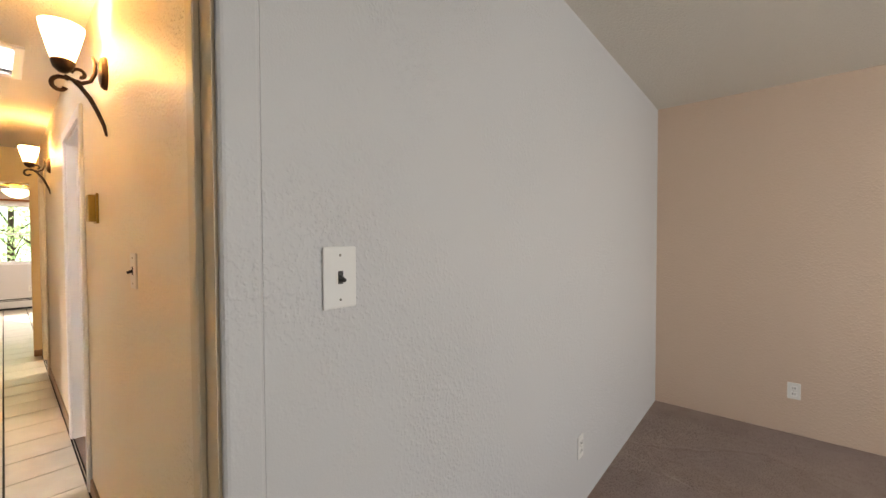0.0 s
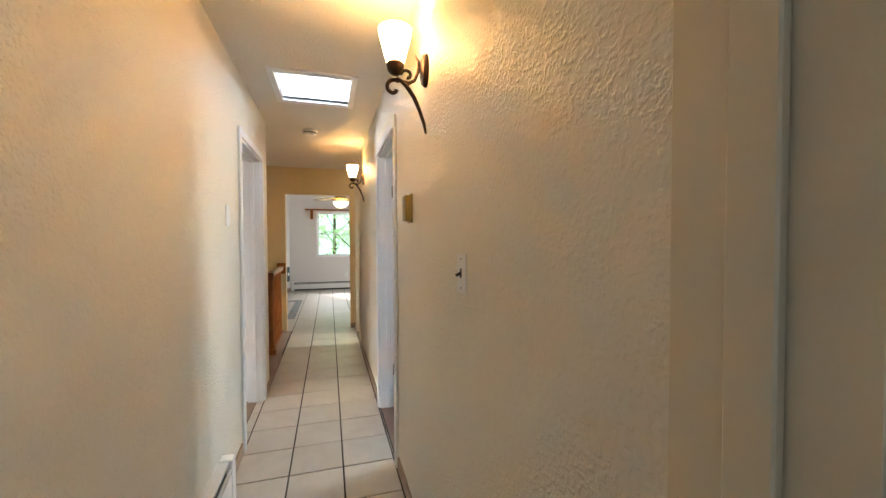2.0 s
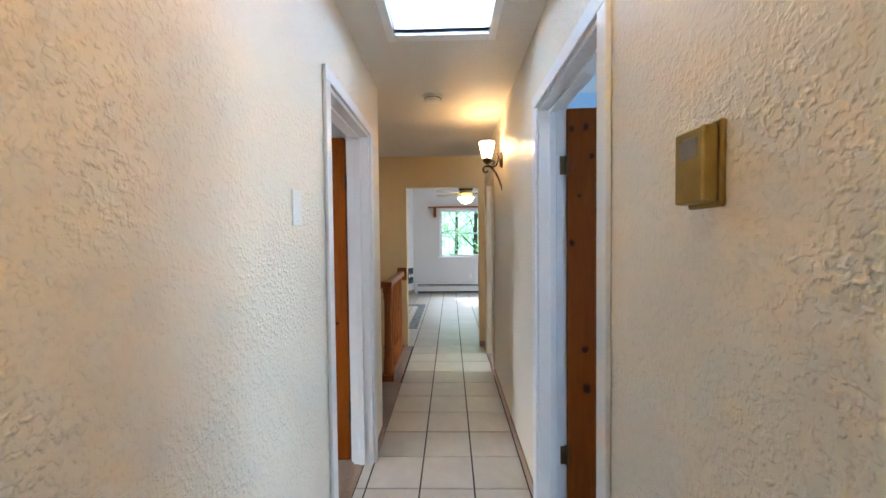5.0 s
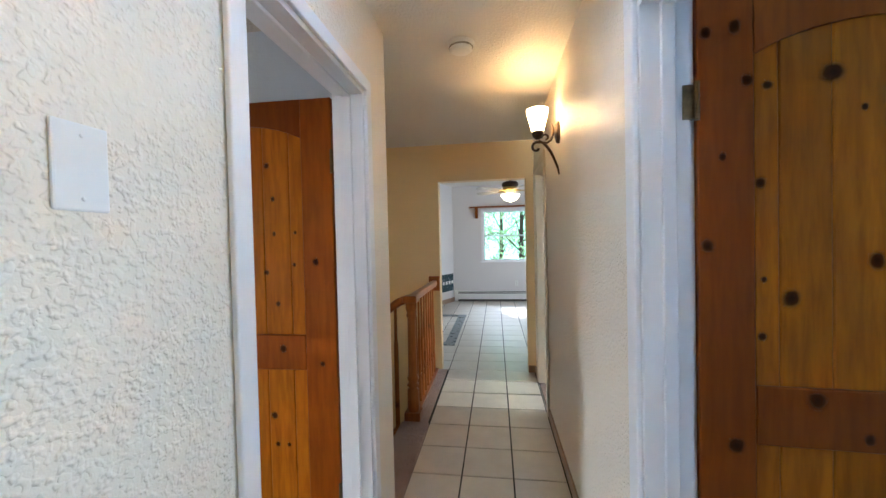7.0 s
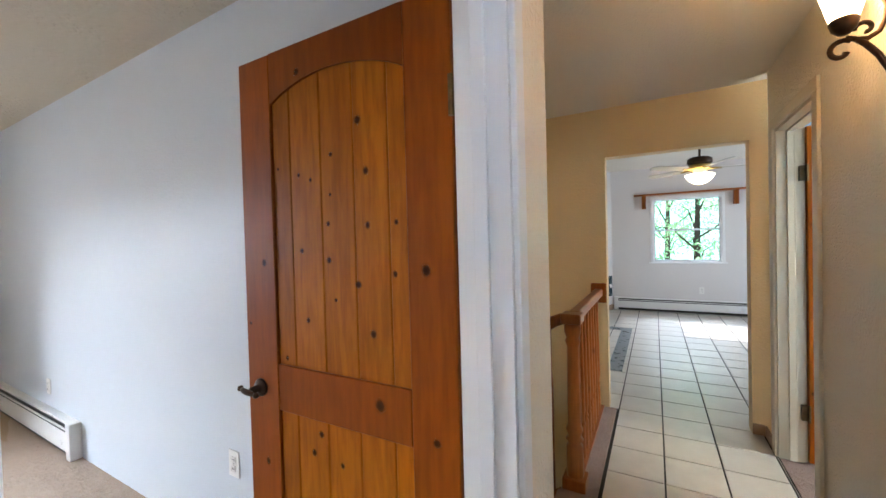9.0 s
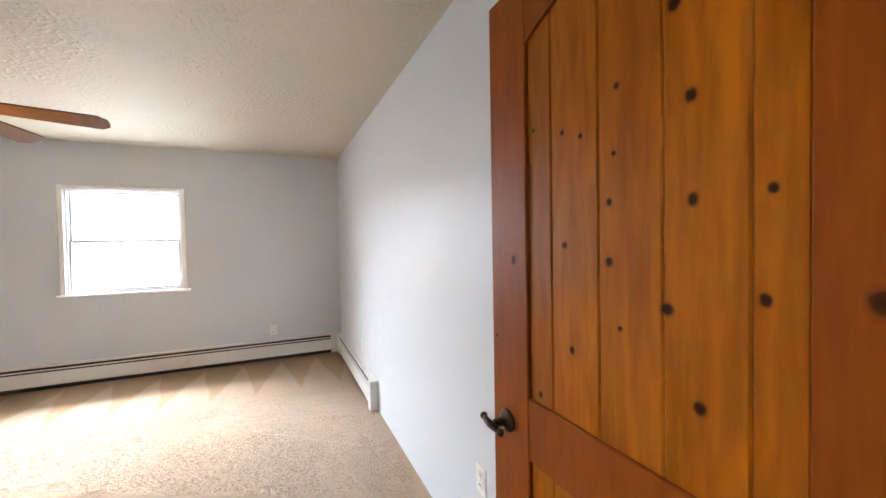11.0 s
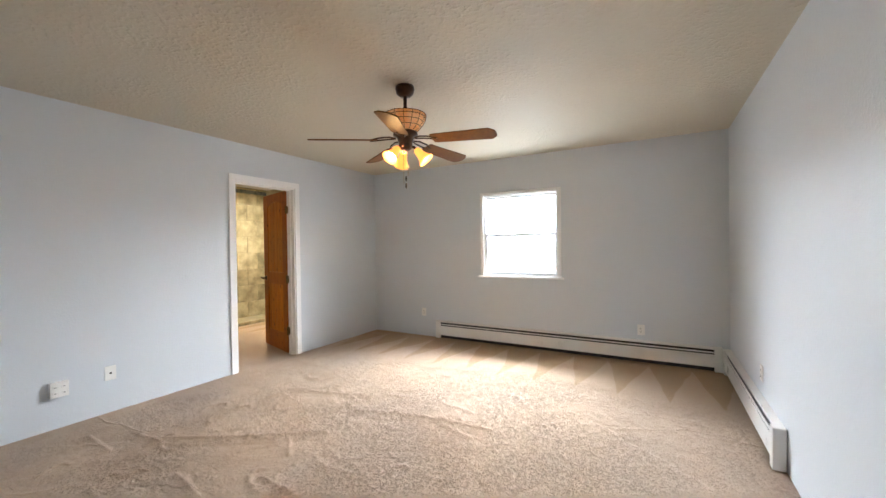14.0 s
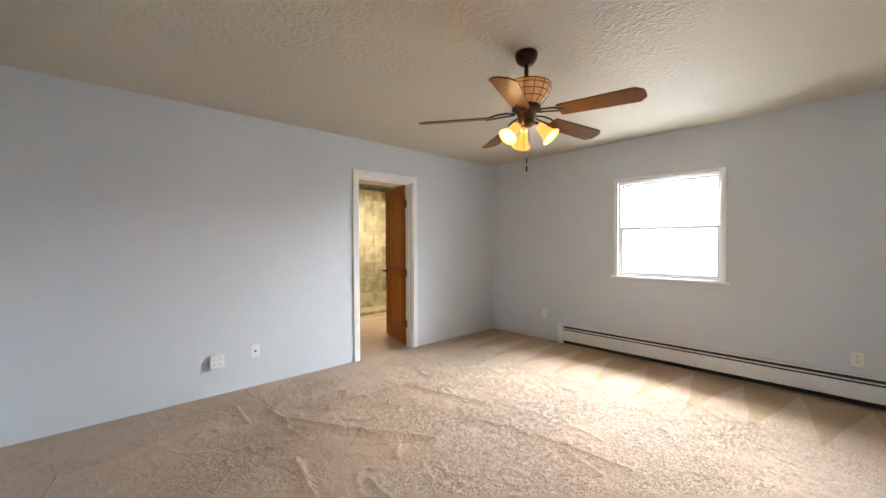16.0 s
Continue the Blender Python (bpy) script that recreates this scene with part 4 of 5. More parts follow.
for a in ((SX0 - 0.01, SX1 + 0.01, SY0 - 0.01, SY0), (SX0 - 0.01, SX1 + 0.01, SY1, SY1 + 0.01), (SX0 - 0.01, SX0, SY0, SY1), (SX1, SX1 + 0.01, SY0, SY1)):
    part("shaft", box(*a, H - 0.0005, 2.92), TRIM, sk)
part("diffuser", box(SX0, SX1, SY0, SY1, 2.462, 2.468), DIFFUSER, sk)

sd = thing("smoke_detector", pose(-4.505, -0.268, H), "round white smoke detector on the hall ceiling", "smoke detector")
part("base", lathe([(0.0, 0), (0.072, 0), (0.072, -0.010), (0.064, -0.014), (0.0, -0.014)], 28), PLASTIC, sd, smooth=False)
part("body", lathe([(0.060, -0.014), (0.060, -0.034), (0.050, -0.044), (0.022, -0.048), (0.0, -0.048)], 28), PLASTIC, sd)
part("vent_ring", lathe([(0.062, -0.020), (0.0635, -0.022), (0.0635, -0.028), (0.062, -0.030)], 28), SILVER, sd)


def spiral(cx, cz, r0, r1, a0, a1, n=22, y=0.0):
    return [(0, y + cx + (r0 + (r1 - r0) * i / n) * math.cos(a0 + (a1 - a0) * i / n), cz + (r0 + (r1 - r0) * i / n) * math.sin(a0 + (a1 - a0) * i / n)) for i in range(n + 1)]


def sconce(m):
    """A scrolled iron wall lamp: the wall at local y = 0, the lamp out along -y."""
    t = thing("wall_sconce", m, "scrolled dark bronze wall sconce with a lit frosted shade", "wall lamp", "hall sconces")
    part("backplate", lathe([(0.0, 0.0), (0.060, 0.0), (0.060, 0.010), (0.052, 0.020), (0.030, 0.026), (0.0, 0.028)], 28,
         m=Matrix.Rotation(math.pi / 2, 4, "X") @ Matrix.Scale(0.70, 4, (1, 0, 0)) @ Matrix.Scale(1.12, 4, (0, 1, 0))), BRONZE, t, smooth=False)
    part("tail", tube([(0, -0.102, -0.055), (0, -0.080, -0.075), (0, -0.052, -0.115), (0, -0.030, -0.165), (0, -0.012, -0.215), (0, -0.005, -0.255)],
                      [0.008, 0.009, 0.009, 0.008, 0.007, 0.004]), BRONZE, t, smooth=True)
    part("scroll", tube(spiral(-0.135, -0.085, 0.036, 0.013, 0.9, 0.9 + 1.55 * math.pi), [0.008] * 22 + [0.010]), BRONZE, t, smooth=True)
    part("scroll", tube(spiral(-0.082, -0.028, 0.024, 0.010, math.pi, -0.5 * math.pi), 0.007), BRONZE, t, smooth=True)
    part("arm", tube([(0, -0.125, -0.045), (0, -0.100, -0.056), (0, -0.075, -0.060), (0, -0.050, -0.045), (0, -0.036, -0.010), (0, -0.034, 0.030), (0, -0.044, 0.055)],
                     [0.008, 0.008, 0.008, 0.007, 0.007, 0.006, 0.004]), BRONZE, t, smooth=True)
    part("cup", lathe([(0.0, -0.036), (0.014, -0.034), (0.030, -0.018), (0.037, 0.006), (0.034, 0.014), (0.0, 0.014)], 20, m=Matrix.Translation((0, -0.128, 0))), BRONZE, t, smooth=True)
    sh = part("shade", lathe([(0.033, 0.010), (0.042, 0.040), (0.052, 0.080), (0.062, 0.120), (0.066, 0.145), (0.063, 0.145), (0.050, 0.085), (0.030, 0.014)], 28,
                             m=Matrix.Translation((0, -0.128, 0))), SHADE, t, "lit white frosted glass shade", True)
    return t


s1 = sconce(pose(-2.035, YR, 2.055))
s2 = copy_thing(s1, pose(-4.885, YR, 2.050))
for x, z, watt in ((-2.035, 2.16, SCONCE_W), (-4.885, 2.155, SECOND_SCONCE_W)):
    lamp("sconce_bulb", "POINT", pose(x, YR - 0.128, z), watt, WARM, soft=0.025)

# ---------------------------------------------------------------- stairs and railing
tagged(link_mesh("landing_edge", box(-5.33, -4.352, -0.86, YL + 0.005, -0.12, 0.014, 0.012, 3), BROWNCARPET), "brown carpeted landing edge at the stair top", "landing", kind="structure")
tagged(link_mesh("landing_curb", box(FARX, -5.33, -0.845, YL - 0.012, -0.12, 0.012, 0.004), BROWNCARPET), "brown carpeted strip under the railing", "landing", kind="structure")
st = thing("staircase", pose(-4.84, -0.86, 0), "brown carpeted flight of stairs going down", "stairs", kind="structure")
for i in range(8):
    part("step", box(-0.48, 0.48, -0.26 * (i + 1), -0.26 * i, -1.6, -0.185 * (i + 1), 0.008), BROWNCARPET, st)

NX, NY = -5.39, -0.775
rl = thing("stair_railing", pose(NX, NY, 0), "red-brown stained oak railing round the stairwell", "railing")
part("newel_post", box(-0.062, 0.062, -0.062, 0.062, 0.012, 0.075, 0.006, 2), OAK, rl, "turned oak newel post")
post = part("newel_shaft", lathe([(0.045, 0.075), (0.048, 0.10), (0.045, 0.24), (0.034, 0.26), (0.048, 0.28), (0.034, 0.30), (0.046, 0.335), (0.036, 0.36), (0.034, 0.6), (0.032, 0.80), (0.042, 0.83), (0.034, 0.85), (0.045, 0.88), (0.045, 0.93), (0.0, 0.93)], 16), OAK, rl, smooth=True)
part("newel_cap", box(-0.06, 0.06, -0.055, 0.055, 0.93, 0.985, 0.010, 2), OAK, rl)
GL = NX - FARX
part("handrail", box(-GL + 0.03, -0.05, -0.033, 0.033, 0.925, 0.985, 0.014, 3), OAK, rl)
part("shoe_rail", box(-GL + 0.03, -0.062, -0.03, 0.03, 0.012, 0.035, 0.004), OAK, rl)
part("wall_rosette", box(-GL, -GL + 0.03, -0.06, 0.06, 0.87, 1.03, 0.008, 2), OAK, rl)
bal = [(0.016, 0.035), (0.016, 0.22), (0.010, 0.235), (0.017, 0.25), (0.010, 0.27), (0.016, 0.33), (0.010, 0.80), (0.010, 0.93)]
for i in range(8):
    part("baluster", lathe(bal, 8, m=Matrix.Translation((-0.155 - 0.122 * i, 0, 0))), OAK, rl, smooth=True)
rd = thing("stair_handrail", pose(NX, NY, 0), "red-brown stained oak handrail going down the stairs", "railing")
slope = 0.70
part("handrail", tube([(0, -0.05, 0.95), (0, -0.10, 0.93), (0, -0.30, 0.93 - 0.2 * slope), (0, -1.9, 0.93 - 1.8 * slope)], 0.033, 10), OAK, rd, smooth=True)
part("stringer", tube([(0, -0.07, -0.05), (0, -1.9, -0.05 - 1.83 * slope)], 0.03, 6), OAK, rd)
for i in range(9):
    y = -0.13 - 0.16 * i
    z = 0.91 - (-y - 0.1) * slope
    part("baluster", lathe([(0.019, z - 0.96), (0.019, z - 0.30), (0.013, z - 0.25), (0.013, z)], 8, m=Matrix.Translation((0, y, 0))), OAK, rd, smooth=True)

# ---------------------------------------------------------------- bedroom ceiling fan


def blade_mesh(r0, r1, w0, w1, th, tilt):
    n = [(r0, -w0 / 2), (r0 + 0.02, -w0 / 2 - 0.004), (r1 - 0.035, -w1 / 2), (r1, -w1 / 2 + 0.034), (r1 + 0.004, 0), (r1, w1 / 2 - 0.034), (r1 - 0.035, w1 / 2), (r0 + 0.02, w0 / 2 + 0.004), (r0, w0 / 2)]
    bm = prism(n, -th / 2, th / 2)
    bmesh.ops.rotate(bm, verts=bm.verts[:], cent=(0, 0, 0), matrix=Matrix.Rotation(tilt, 3, "X"))
    return bm


FX, FY = -2.04, -3.175
fan = thing("ceiling_fan", pose(FX, FY, H), "bronze ceiling fan with wooden blades and lit amber glass shades", "ceiling fan")
part("canopy", lathe([(0.0, 0), (0.066, 0), (0.068, -0.02), (0.060, -0.05), (0.040, -0.068), (0.0, -0.070)], 28), BRONZE, fan, smooth=True)
part("downrod", lathe([(0.013, -0.065), (0.013, -0.20), (0.022, -0.205), (0.022, -0.215)], 12), BRONZE, fan, smooth=True)
bowl_profile = [(0.146, -0.200), (0.146, -0.212), (0.138, -0.240), (0.120, -0.272), (0.095, -0.302), (0.070, -0.318), (0.0, -0.320)]
bowl = part("glass_bowl", lathe(bowl_profile, 30), TIFFANY, fan, "leaded amber and cream glass bowl", False)
for r, z in ((0.147, -0.202), (0.144, -0.222), (0.131, -0.253), (0.110, -0.285)):
    bm = bmesh.new()
    tube([(r * math.cos(2 * math.pi * i / 30), r * math.sin(2 * math.pi * i / 30), z) for i in range(31)], 0.0020, 5, bm, False)
    part("lead_ring", bm, BRONZE, bowl)
for k in range(15):
    a = 2 * math.pi * k / 15
    part("lead_came", tube([(1.012 * r * math.cos(a), 1.012 * r * math.sin(a), z) for r, z in bowl_profile[:6]], 0.0017, 4), BRONZE, bowl)
part("motor_housing", lathe([(0.0, -0.305), (0.060, -0.310), (0.085, -0.322), (0.088, -0.345), (0.062, -0.360), (0.048, -0.40), (0.052, -0.43), (0.030, -0.445), (0.0, -0.448)], 28), BRONZE, fan, smooth=True)
for k in range(5):
    a = radians(43 + 72 * k)
    rot = Matrix.Rotation(a, 4, "Z") @ Matrix.Translation((0, 0, -0.378)) @ Matrix.Rotation(radians(2.5), 4, "Y")
    bm = blade_mesh(0.205, 0.655, 0.105, 0.135, 0.007, radians(-13))
    bmesh.ops.transform(bm, matrix=rot, verts=bm.verts[:])
    bl = part("blade", bm, BLADE, fan, "brown wooden fan blade")
    bm = bmesh.new()
    for s in (-0.022, 0.022):
        tube([rot @ Vector(p) for p in ((0.07, s * 0.3, 0.012), (0.12, s * 1.3, 0.014), (0.18, s * 1.5, 0.008), (0.245, s * 0.6, -0.004))], 0.0055, 6, bm)
    part("blade_iron", bm, BRONZE, bl)
for k, a0 in enumerate((200, 318, 78)):
    a = radians(a0)
    d = Vector((math.cos(a), math.sin(a), 0))
    tip = Matrix.Translation(d * 0.075 + Vector((0, 0, -0.445))) @ Matrix.Rotation(a, 4, "Z") @ Matrix.Rotation(radians(-42), 4, "Y") @ Matrix.Rotation(math.pi, 4, "X")
    part("lamp_arm", tube([(d.x * 0.03, d.y * 0.03, -0.425), (d.x * 0.06, d.y * 0.06, -0.428), (d.x * 0.078, d.y * 0.078, -0.448)], 0.010, 8), BRONZE, fan, smooth=True)
    sh = part("shade", lathe([(0.020, 0.0), (0.026, 0.012), (0.030, 0.045), (0.040, 0.080), (0.058, 0.108), (0.055, 0.108), (0.036, 0.080), (0.022, 0.012)], 22, m=tip), AMBER, fan, "lit amber glass bell shade", True)
    part("bulb", lathe([(0.0, 0.02), (0.018, 0.03), (0.027, 0.058), (0.022, 0.080), (0.0, 0.090)], 14, m=tip), BULB, sh, "glowing bulb", True)
    lamp("fan_bulb", "POINT", Matrix.Translation((FX, FY, H)) @ Matrix.Translation(tip @ Vector((0, 0, 0.125))), FAN_W, WARM, soft=0.03)
for x, zl in ((-0.018, -0.63), (0.020, -0.68)):
    ch = part("pull_chain", tube([(x, 0, -0.44), (x, 0, zl)], 0.0016, 5), BRASS, fan)
    part("pull_knob", lathe([(0.0, zl + 0.004), (0.005, zl), (0.0075, zl - 0.022), (0.004, zl - 0.036), (0.0, zl - 0.038)], 10), BLACK, ch, "dark wooden pull knob", True)

# ---------------------------------------------------------------- living room things
lf = thing("ceiling_fan", pose(-9.2, 0.16, LH), "dark bronze ceiling fan with pale blades and lit bowl", "ceiling fan")
drop = Matrix.Translation((0, 0, -0.10))
part("canopy", lathe([(0.0, 0), (0.07, 0), (0.068, -0.02), (0.05, -0.06), (0.0, -0.065)], 20), BRONZE, lf, smooth=True)
part("downrod", lathe([(0.014, -0.06), (0.014, -0.26)], 10), BRONZE, lf)
part("motor_housing", lathe([(0.03, -0.15), (0.11, -0.16), (0.14, -0.18), (0.145, -0.23), (0.125, -0.255), (0.0, -0.26)], 24, m=drop), BRONZE, lf, smooth=True)
part("brass_collar", lathe([(0.0, -0.255), (0.125, -0.257), (0.135, -0.275), (0.115, -0.31), (0.075, -0.335), (0.06, -0.37), (0.0, -0.38)], 24, m=drop), BRASS, lf, "polished brass collar", True)
for k in range(5):
    turn = Matrix.Rotation(radians(20 + 72 * k), 4, "Z")
    bm = blade_mesh(0.20, 0.70, 0.11, 0.135, 0.007, radians(12))
    bmesh.ops.transform(bm, matrix=drop @ turn @ Matrix.Translation((0, 0, -0.31)), verts=bm.verts[:])
    bl = part("blade", bm, PALEBLADE, lf, "pale wooden blade")
    part("blade_iron", tube([drop @ turn @ Vector(p) for p in ((0.10, 0, -0.31), (0.24, 0, -0.315))], 0.014, 6), BRASS, bl)
part("light_bowl", lathe([(0.11, -0.372), (0.165, -0.385), (0.158, -0.41), (0.13, -0.45), (0.08, -0.49), (0.03, -0.505), (0.0, -0.507)], 24, m=drop), OPAL, lf, "lit frosted glass bowl", True)
lamp("living_fan_bulb", "POINT", pose(-9.2, 0.16, LH - 0.66), 7, WARM, soft=0.06)

vs = thing("window_shelf", pose(LIVX, 0.15, 2.16), "dark wooden shelf over the living room window", "shelf")
part("board", box(0.001, 0.13, -0.85, 0.85, 0.0, 0.03, 0.004), OAK, vs)
for y in (-0.72, 0.66):
    part("bracket", prism([(0.001, y), (0.10, y), (0.10, y + 0.07), (0.001, y + 0.07)], -0.24, -0.001), OAK, vs, "dark wooden bracket")

fp = thing("corner_fireplace", pose(0, 0, 0), "white plastered corner fireplace with a dark tile band", "fireplace")
part("chimney_breast", prism([(LIVX, -1.10), (-10.55, -1.42), (-10.1, -2.2), (-10.1, -3.6), (LIVX, -3.6)], 0.0, LH), LIVING, fp)
part("tile_band", prism([(LIVX + 0.03, -1.105), (-10.55, -1.405), (-10.08, -2.2), (-10.12, -2.22), (-10.58, -1.44), (LIVX + 0.03, -1.13)], 0.27, 0.66), TEALTILE, fp, "dark teal tile band")
for i in range(6):
    f = (i + 0.5) / 6
    x, y = LIVX + 0.03 + f * 0.72, -1.102 - f * 0.30
    part("accent_tile", prism([(x - 0.035, y + 0.018), (x + 0.035, y - 0.012), (x + 0.03, y - 0.03), (x - 0.04, y)], 0.43, 0.50), PLASTIC, fp, "pale diamond accent tile")
part("base_trim", prism([(LIVX, -1.085), (-10.54, -1.40), (-10.08, -2.2), (-10.12, -2.22), (-10.58, -1.44), (LIVX, -1.12)], 0.0, 0.10), BASE, fp)

# ---------------------------------------------------------------- outdoors


def tree(x, y, h, seed, label):
    rng = random.Random(seed)
    t = thing("tree", pose(x, y, -1.75), label, "tree", "trees outside the window")
    part("trunk", tube([(0, 0, 0), (0.05, 0.03, h * 0.3), (-0.05, 0.08, h * 0.6), (0, 0, h * 0.9)], [0.16, 0.13, 0.09, 0.03], 8), BARK, t, smooth=True)
    tips = []
    bm = bmesh.new()
    for k in range(11):
        a, z = k * 2.4 + rng.random(), h * (0.22 + 0.06 * k)
        r = h * rng.uniform(0.22, 0.36)
        p = [Vector((0, 0, z)), Vector((math.cos(a) * r * 0.5, math.sin(a) * r * 0.5, z + 0.12 * h)), Vector((math.cos(a) * r, math.sin(a) * r, z + 0.15 * h))]
        tube(p, [0.05, 0.03, 0.012], 5, bm)
        tips += [p[1].lerp(p[2], f) for f in (0, 0.4, 0.8, 1.1)]
    part("limbs", bm, BARK, t)
    vs_, fs_ = [], []
    for c in tips:
        for i in range(44):
            o = c + Vector((rng.gauss(0, 0.34), rng.gauss(0, 0.34), rng.gauss(0, 0.26)))
            q = Euler((rng.uniform(0, 6), rng.uniform(0, 6), rng.uniform(0, 6))).to_matrix()
            s = rng.uniform(0.05, 0.10)
            b = len(vs_)
            vs_ += [o + q @ Vector(v) * s for v in ((-1, 0, 0), (0, -0.5, 0.1), (1, 0, 0), (0, 0.5, 0.1))]
            fs_.append((b, b + 1, b + 2, b + 3))
    me = bpy.data.meshes.new("crown")
    me.from_pydata(vs_, [], fs_)
    me.materials.append(LEAF)
    new("crown", me).parent = t


for k, (x, y, h) in enumerate(((-20.5, -1.6, 6.5), (-23, 1.2, 7.5), (-26, -3.4, 8), (-27, 0.2, 8.5), (-28, 4.0, 8))):
    tree(x, y, h, k, "leafy green tree outside the living room window")
# Emitting green board added behind the trees; its glow imitates sunlit hazy woodland.
tagged(link_mesh("backdrop", box(-60.2, -60, -40, 40, -1.7, 26), glow("glowing_green_board", (0.50, 0.92, 0.72), 1.7)), "glowing green board added for bright woodland far off", "backdrop", kind="structure")
# Emitting white board added outside so the bedroom window reads as blown-out daylight.
tagged(link_mesh("backdrop", box(-9, 5, -16.2, -16.0, -1.7, 6.5), glow("glowing_white_board", (0.95, 0.97, 1.0), 2.6)), "glowing white board added for daylight beyond the bedroom window", "backdrop", kind="structure")

# ---------------------------------------------------------------- bedroom carpet pile


def carpet_pile(parent, x0, x1, y0, y1, cell, mat):
    """Cut pile as relief: tufts that stand up in some patches, ridges where vacuum strokes meet, and the rims of footprints."""
    rng = np.random.default_rng(7)
    nx, ny = int((x1 - x0) / cell) + 1, int((y1 - y0) / cell) + 1
    gx, gy = np.linspace(x0, x1, nx), np.linspace(y0, y1, ny)
    px, py = np.meshgrid(gx, gy)

    def clouds(size):
        """Smooth random values between 0 and 1, with features of the given size."""
        lattice = rng.random((int((y1 - y0) / size) + 3, int((x1 - x0) / size) + 3))
        u, v = (px - x0) / size, (py - y0) / size
        i, j = u.astype(int), v.astype(int)
        fu, fv = u - i, v - j
        fu, fv = fu * fu * (3 - 2 * fu), fv * fv * (3 - 2 * fv)
        low = lattice[j, i] * (1 - fu) + lattice[j, i + 1] * fu
        return low * (1 - fv) + (lattice[j + 1, i] * (1 - fu) + lattice[j + 1, i + 1] * fu) * fv

    rough = np.clip((0.6 * clouds(0.8) + 0.4 * clouds(0.25) - 0.46) * 5, 0.08, 1)
    wall_side = np.clip((py - y0 - 0.55) / 0.35, 0.15, 1)
    h = 0.004 + 0.0050 * rough * wall_side * clouds(0.021) + 0.002 * clouds(0.06) + 0.0014 * rng.random(px.shape)

    def ridge(points, height, back, front):
        """A crest along points, steep on one side and sinking slowly on the other."""
        for (ax, ay), (bx, by) in zip(points, points[1:]):
            dx, dy = bx - ax, by - ay
            length = math.hypot(dx, dy)
            along = ((px - ax) * dx + (py - ay) * dy) / length
            side = ((px - ax) * dy - (py - ay) * dx) / length
            over = np.maximum(np.maximum(-along, along - length), 0)
            lift = np.where(side > 0, np.exp(-side / back), np.exp(-((side / front) ** 2))) * np.exp(-((over / 0.02) ** 2))
            np.maximum(h, 0.004 + height * lift + 0.5 * (h - 0.004), out=h, where=lift > 0.15)

    ridge([(-0.55, -2.25), (-1.10, -2.57), (-1.53, -2.87)], 0.024, 0.05, 0.010)
    ridge([(-1.49, -3.23), (-1.79, -3.35), (-2.17, -3.41), (-2.55, -3.44)], 0.022, 0.05, 0.010)
    ridge([(-1.15, -2.10), (-1.35, -2.07), (-1.75, -2.00)], 0.022, 0.05, 0.010)
    ridge([(-1.61, -2.32), (-1.81, -2.31), (-2.30, -2.26)], 0.022, 0.04, 0.010)
    ridge([(-0.62, -3.32), (-1.00, -3.40), (-1.40, -3.53)], 0.018, 0.04, 0.010)
    for _ in range(16):
        ax, ay, turn, size = rng.uniform(-3.4, 0.0), rng.uniform(-4.3, -1.6), rng.uniform(2.2, 3.3), rng.uniform(0.25, 0.7)
        ridge([(ax, ay), (ax + size * math.cos(turn), ay + size * math.sin(turn) * 0.6)], rng.uniform(0.009, 0.016), 0.04, 0.009)
    for _ in range(34):
        ax, ay, turn, size = rng.uniform(-3.2, -0.3), rng.uniform(-4.4, -1.7), rng.uniform(0, 6.3), rng.uniform(0.04, 0.07)
        arc = [(ax + 1.7 * size * math.cos(turn + k * 0.5) * math.cos(turn) - size * math.sin(turn + k * 0.5) * math.sin(turn),
                ay + 1.7 * size * math.cos(turn + k * 0.5) * math.sin(turn) + size * math.sin(turn + k * 0.5) * math.cos(turn)) for k in range(int(rng.integers(4, 9)))]
        ridge(arc, rng.uniform(0.008, 0.012), 0.022, 0.009)
    verts = np.stack([px, py, h], -1).reshape(-1, 3)
    n = np.arange(nx * ny).reshape(ny, nx)
    faces = np.stack([n[:-1, :-1], n[:-1, 1:], n[1:, 1:], n[1:, :-1]], -1).reshape(-1, 4)
    me = bpy.data.meshes.new("pile")
    me.vertices.add(len(verts))
    me.vertices.foreach_set("co", verts.ravel())
    me.loops.add(faces.size)
    me.loops.foreach_set("vertex_index", faces.ravel())
    me.polygons.add(len(faces))
    me.polygons.foreach_set("loop_start", np.arange(0, faces.size, 4))
    me.polygons.foreach_set("use_smooth", np.ones(len(faces), dtype=bool))
    me.update(calc_edges=True)
    me.materials.append(mat)
    ob = new("pile", me)
    ob.parent = parent
    return ob


carpet_pile(bpy.data.objects["floor_bedroom"], BX0, BX1, BY0, BY1, 0.0115, CARPET)

# ---------------------------------------------------------------- laid pieces: tiles


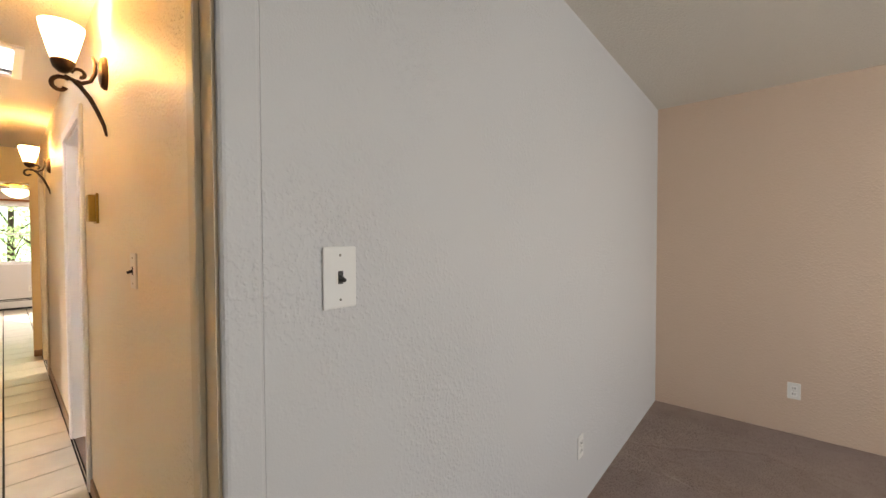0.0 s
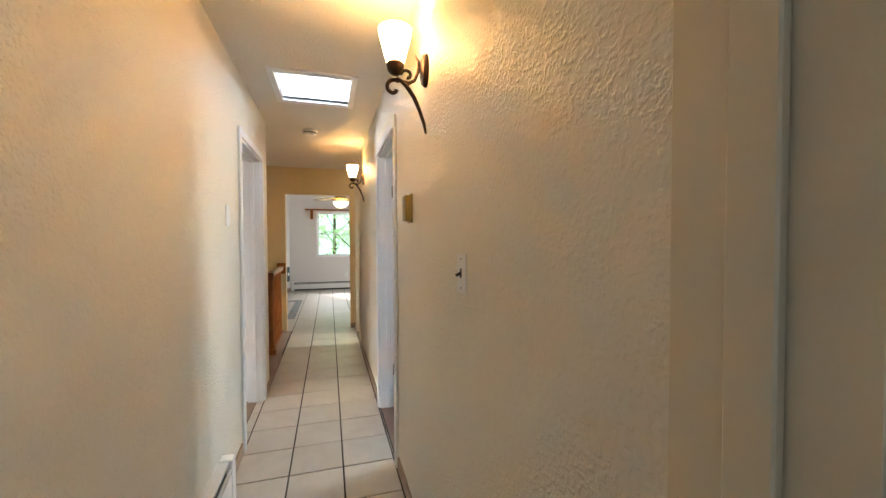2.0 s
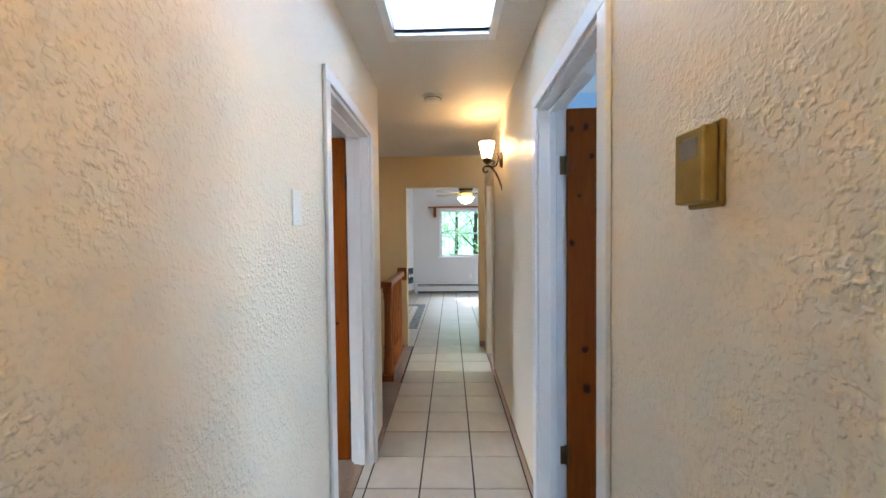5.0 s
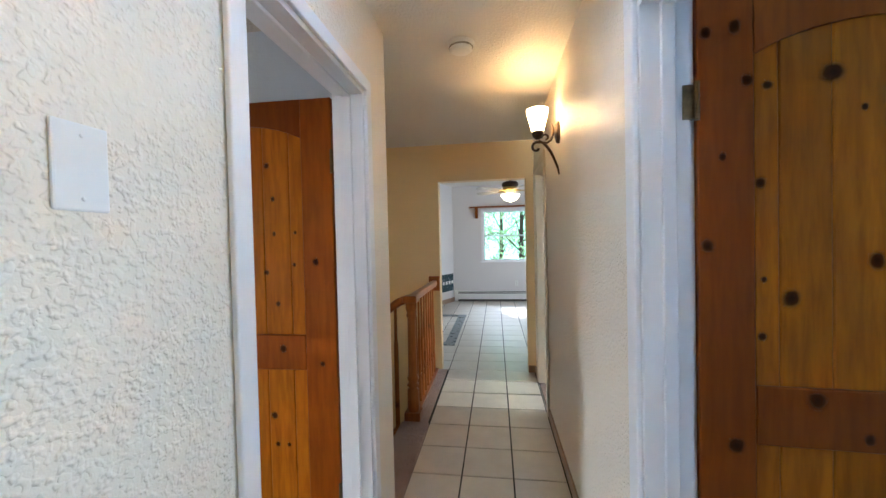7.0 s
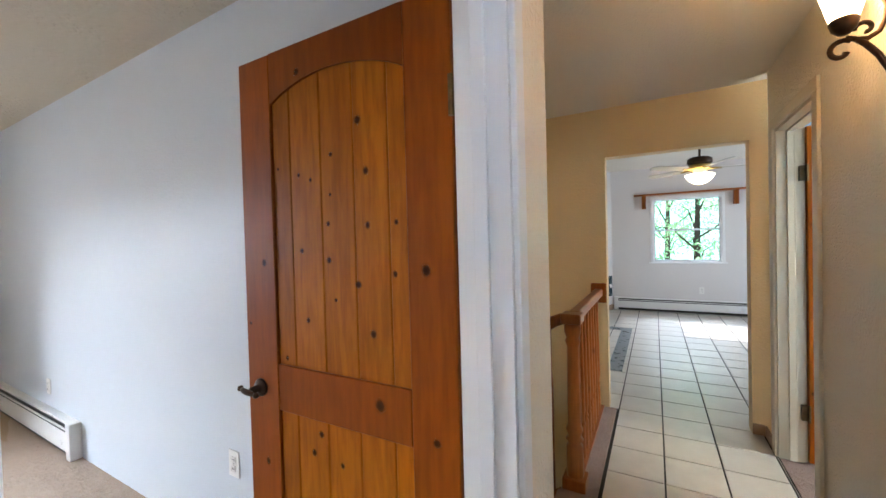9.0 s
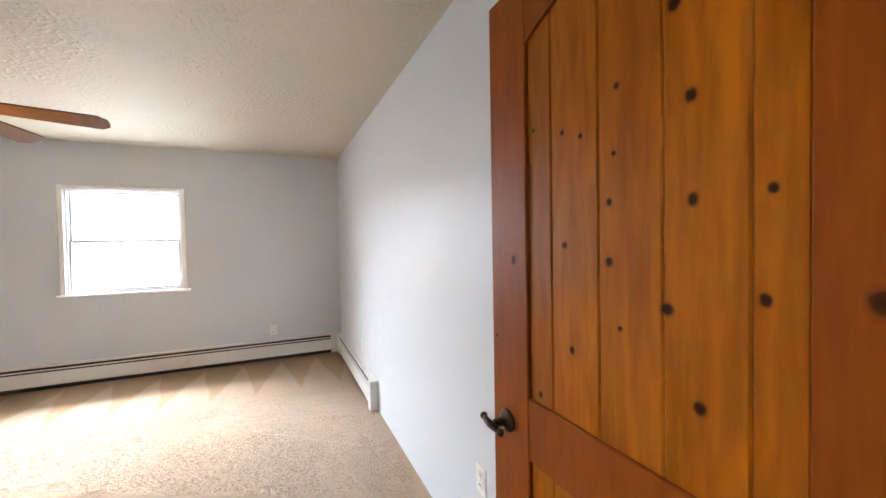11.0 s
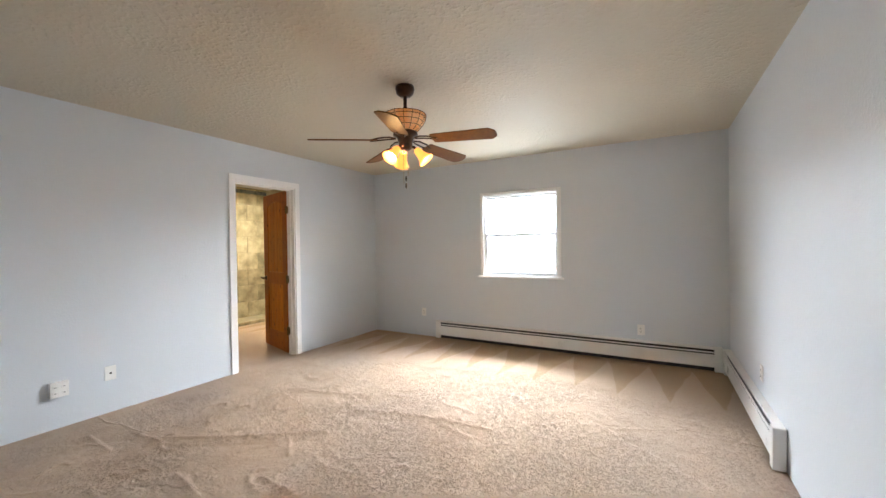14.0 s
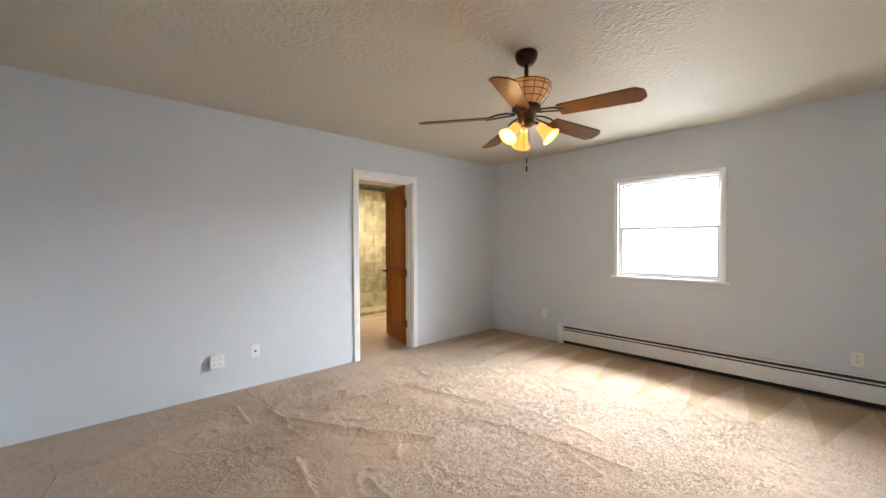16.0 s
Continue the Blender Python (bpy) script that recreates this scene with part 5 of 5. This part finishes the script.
def tile_grid(parent, x0, x1, y0, y1, z1, mat, ox, oy, px, py, skip=None, limit=10 ** 6):
    """Square tiles cut to the room's edge, sharing a mesh wherever their size is the same."""
    cache, loose, count = {}, [], 0
    i0, i1 = math.floor((x0 - ox) / px), math.ceil((x1 - ox) / px)
    j0, j1 = math.floor((y0 - oy) / py), math.ceil((y1 - oy) / py)
    for i in range(i1 - 1, i0 - 1, -1):
        for j in range(j0, j1):
            a, b = max(ox + i * px, x0), min(ox + (i + 1) * px, x1)
            c, d = max(oy + j * py, y0), min(oy + (j + 1) * py, y1)
            if b - a < 0.012 or d - c < 0.012 or (skip and skip((a + b) / 2, (c + d) / 2)):
                continue
            key = (round(b - a, 3), round(d - c, 3))
            if key not in cache:
                w, l = b - a - 0.0095, d - c - 0.0095
                bm = box(-w / 2, w / 2, -l / 2, l / 2, -0.006, z1)
                bmesh.ops.bevel(bm, geom=[e for e in bm.edges if all(v.co.z > 0.0 - 0.001 for v in e.verts)], offset=0.0018, segments=1, affect="EDGES")
                me = bpy.data.meshes.new("tile")
                bm.to_mesh(me)
                bm.free()
                me.materials.append(mat)
                cache[key] = me
            o = new("tile", cache[key])
            o.parent = parent
            o.location = ((a + b) / 2, (c + d) / 2, random.uniform(-0.0004, 0.0004))
            count += 1


hall_floor = bpy.data.objects["floor_hall"]
living_floor = bpy.data.objects["floor_living"]


SEAM = -3.164 - 11 * 0.3105
tile_grid(hall_floor, SEAM, -0.80, YL - 0.058, YR, 0.0, TILE, -3.164, -0.335, 0.3105, 0.306, lambda x, y: x < -4.352 and y < YL)
tile_grid(living_floor, LIVX, SEAM, -3.4, 2.6, 0.0, TILE, -3.164, -0.335, 0.3105, 0.306, lambda x, y: x > FARX - 0.12 and not (-0.712 < y < 0.212))
part("slate_border", box(-9.66, -7.53, -0.83, -0.685, -0.004, 0.004), INLAY, living_floor)
part("slate_border", box(-7.69, -7.53, -3.2, -0.831, -0.004, 0.004), INLAY, living_floor)
part("slate_border", box(-9.66, -9.50, -3.2, -0.831, -0.004, 0.004), INLAY, living_floor)

bath_wall = bpy.data.objects["wall_bathroom_east"]
zrow = 0.03
while zrow < 2.25:
    yrow = -5.7 + (0.2 if int(zrow * 10) % 2 else 0)
    while yrow < -3.2:
        o = part("tile", box(3.036, 3.05, yrow + 0.002, yrow + 0.398, zrow + 0.002, zrow + 0.298, 0.002), STONETILE, bath_wall)
        yrow += 0.4
    zrow += 0.3
part("border_band", box(3.030, 3.05, -5.7, -3.2, 2.335, 2.40, 0.002), INLAY, bath_wall, "dark mosaic border")
bl = thing("ceiling_light", pose(2.3, -4.3, H), "round lit bathroom ceiling light", "ceiling light")
part("base", lathe([(0.0, 0), (0.14, 0), (0.14, -0.02), (0.12, -0.025)], 24), TRIM, bl)
part("diffuser", lathe([(0.125, -0.022), (0.12, -0.05), (0.07, -0.08), (0.0, -0.09)], 24), glow("lit_opal_glass", (1.0, 0.9, 0.72), 4.0), bl, "lit opal glass dome", True)
tagged(link_mesh("shower_curb", box(2.55, 3.03, -5.7, -3.2, 0.001, 0.055, 0.01), STONETILE), "stone tiled shower curb", "curb", kind="structure")
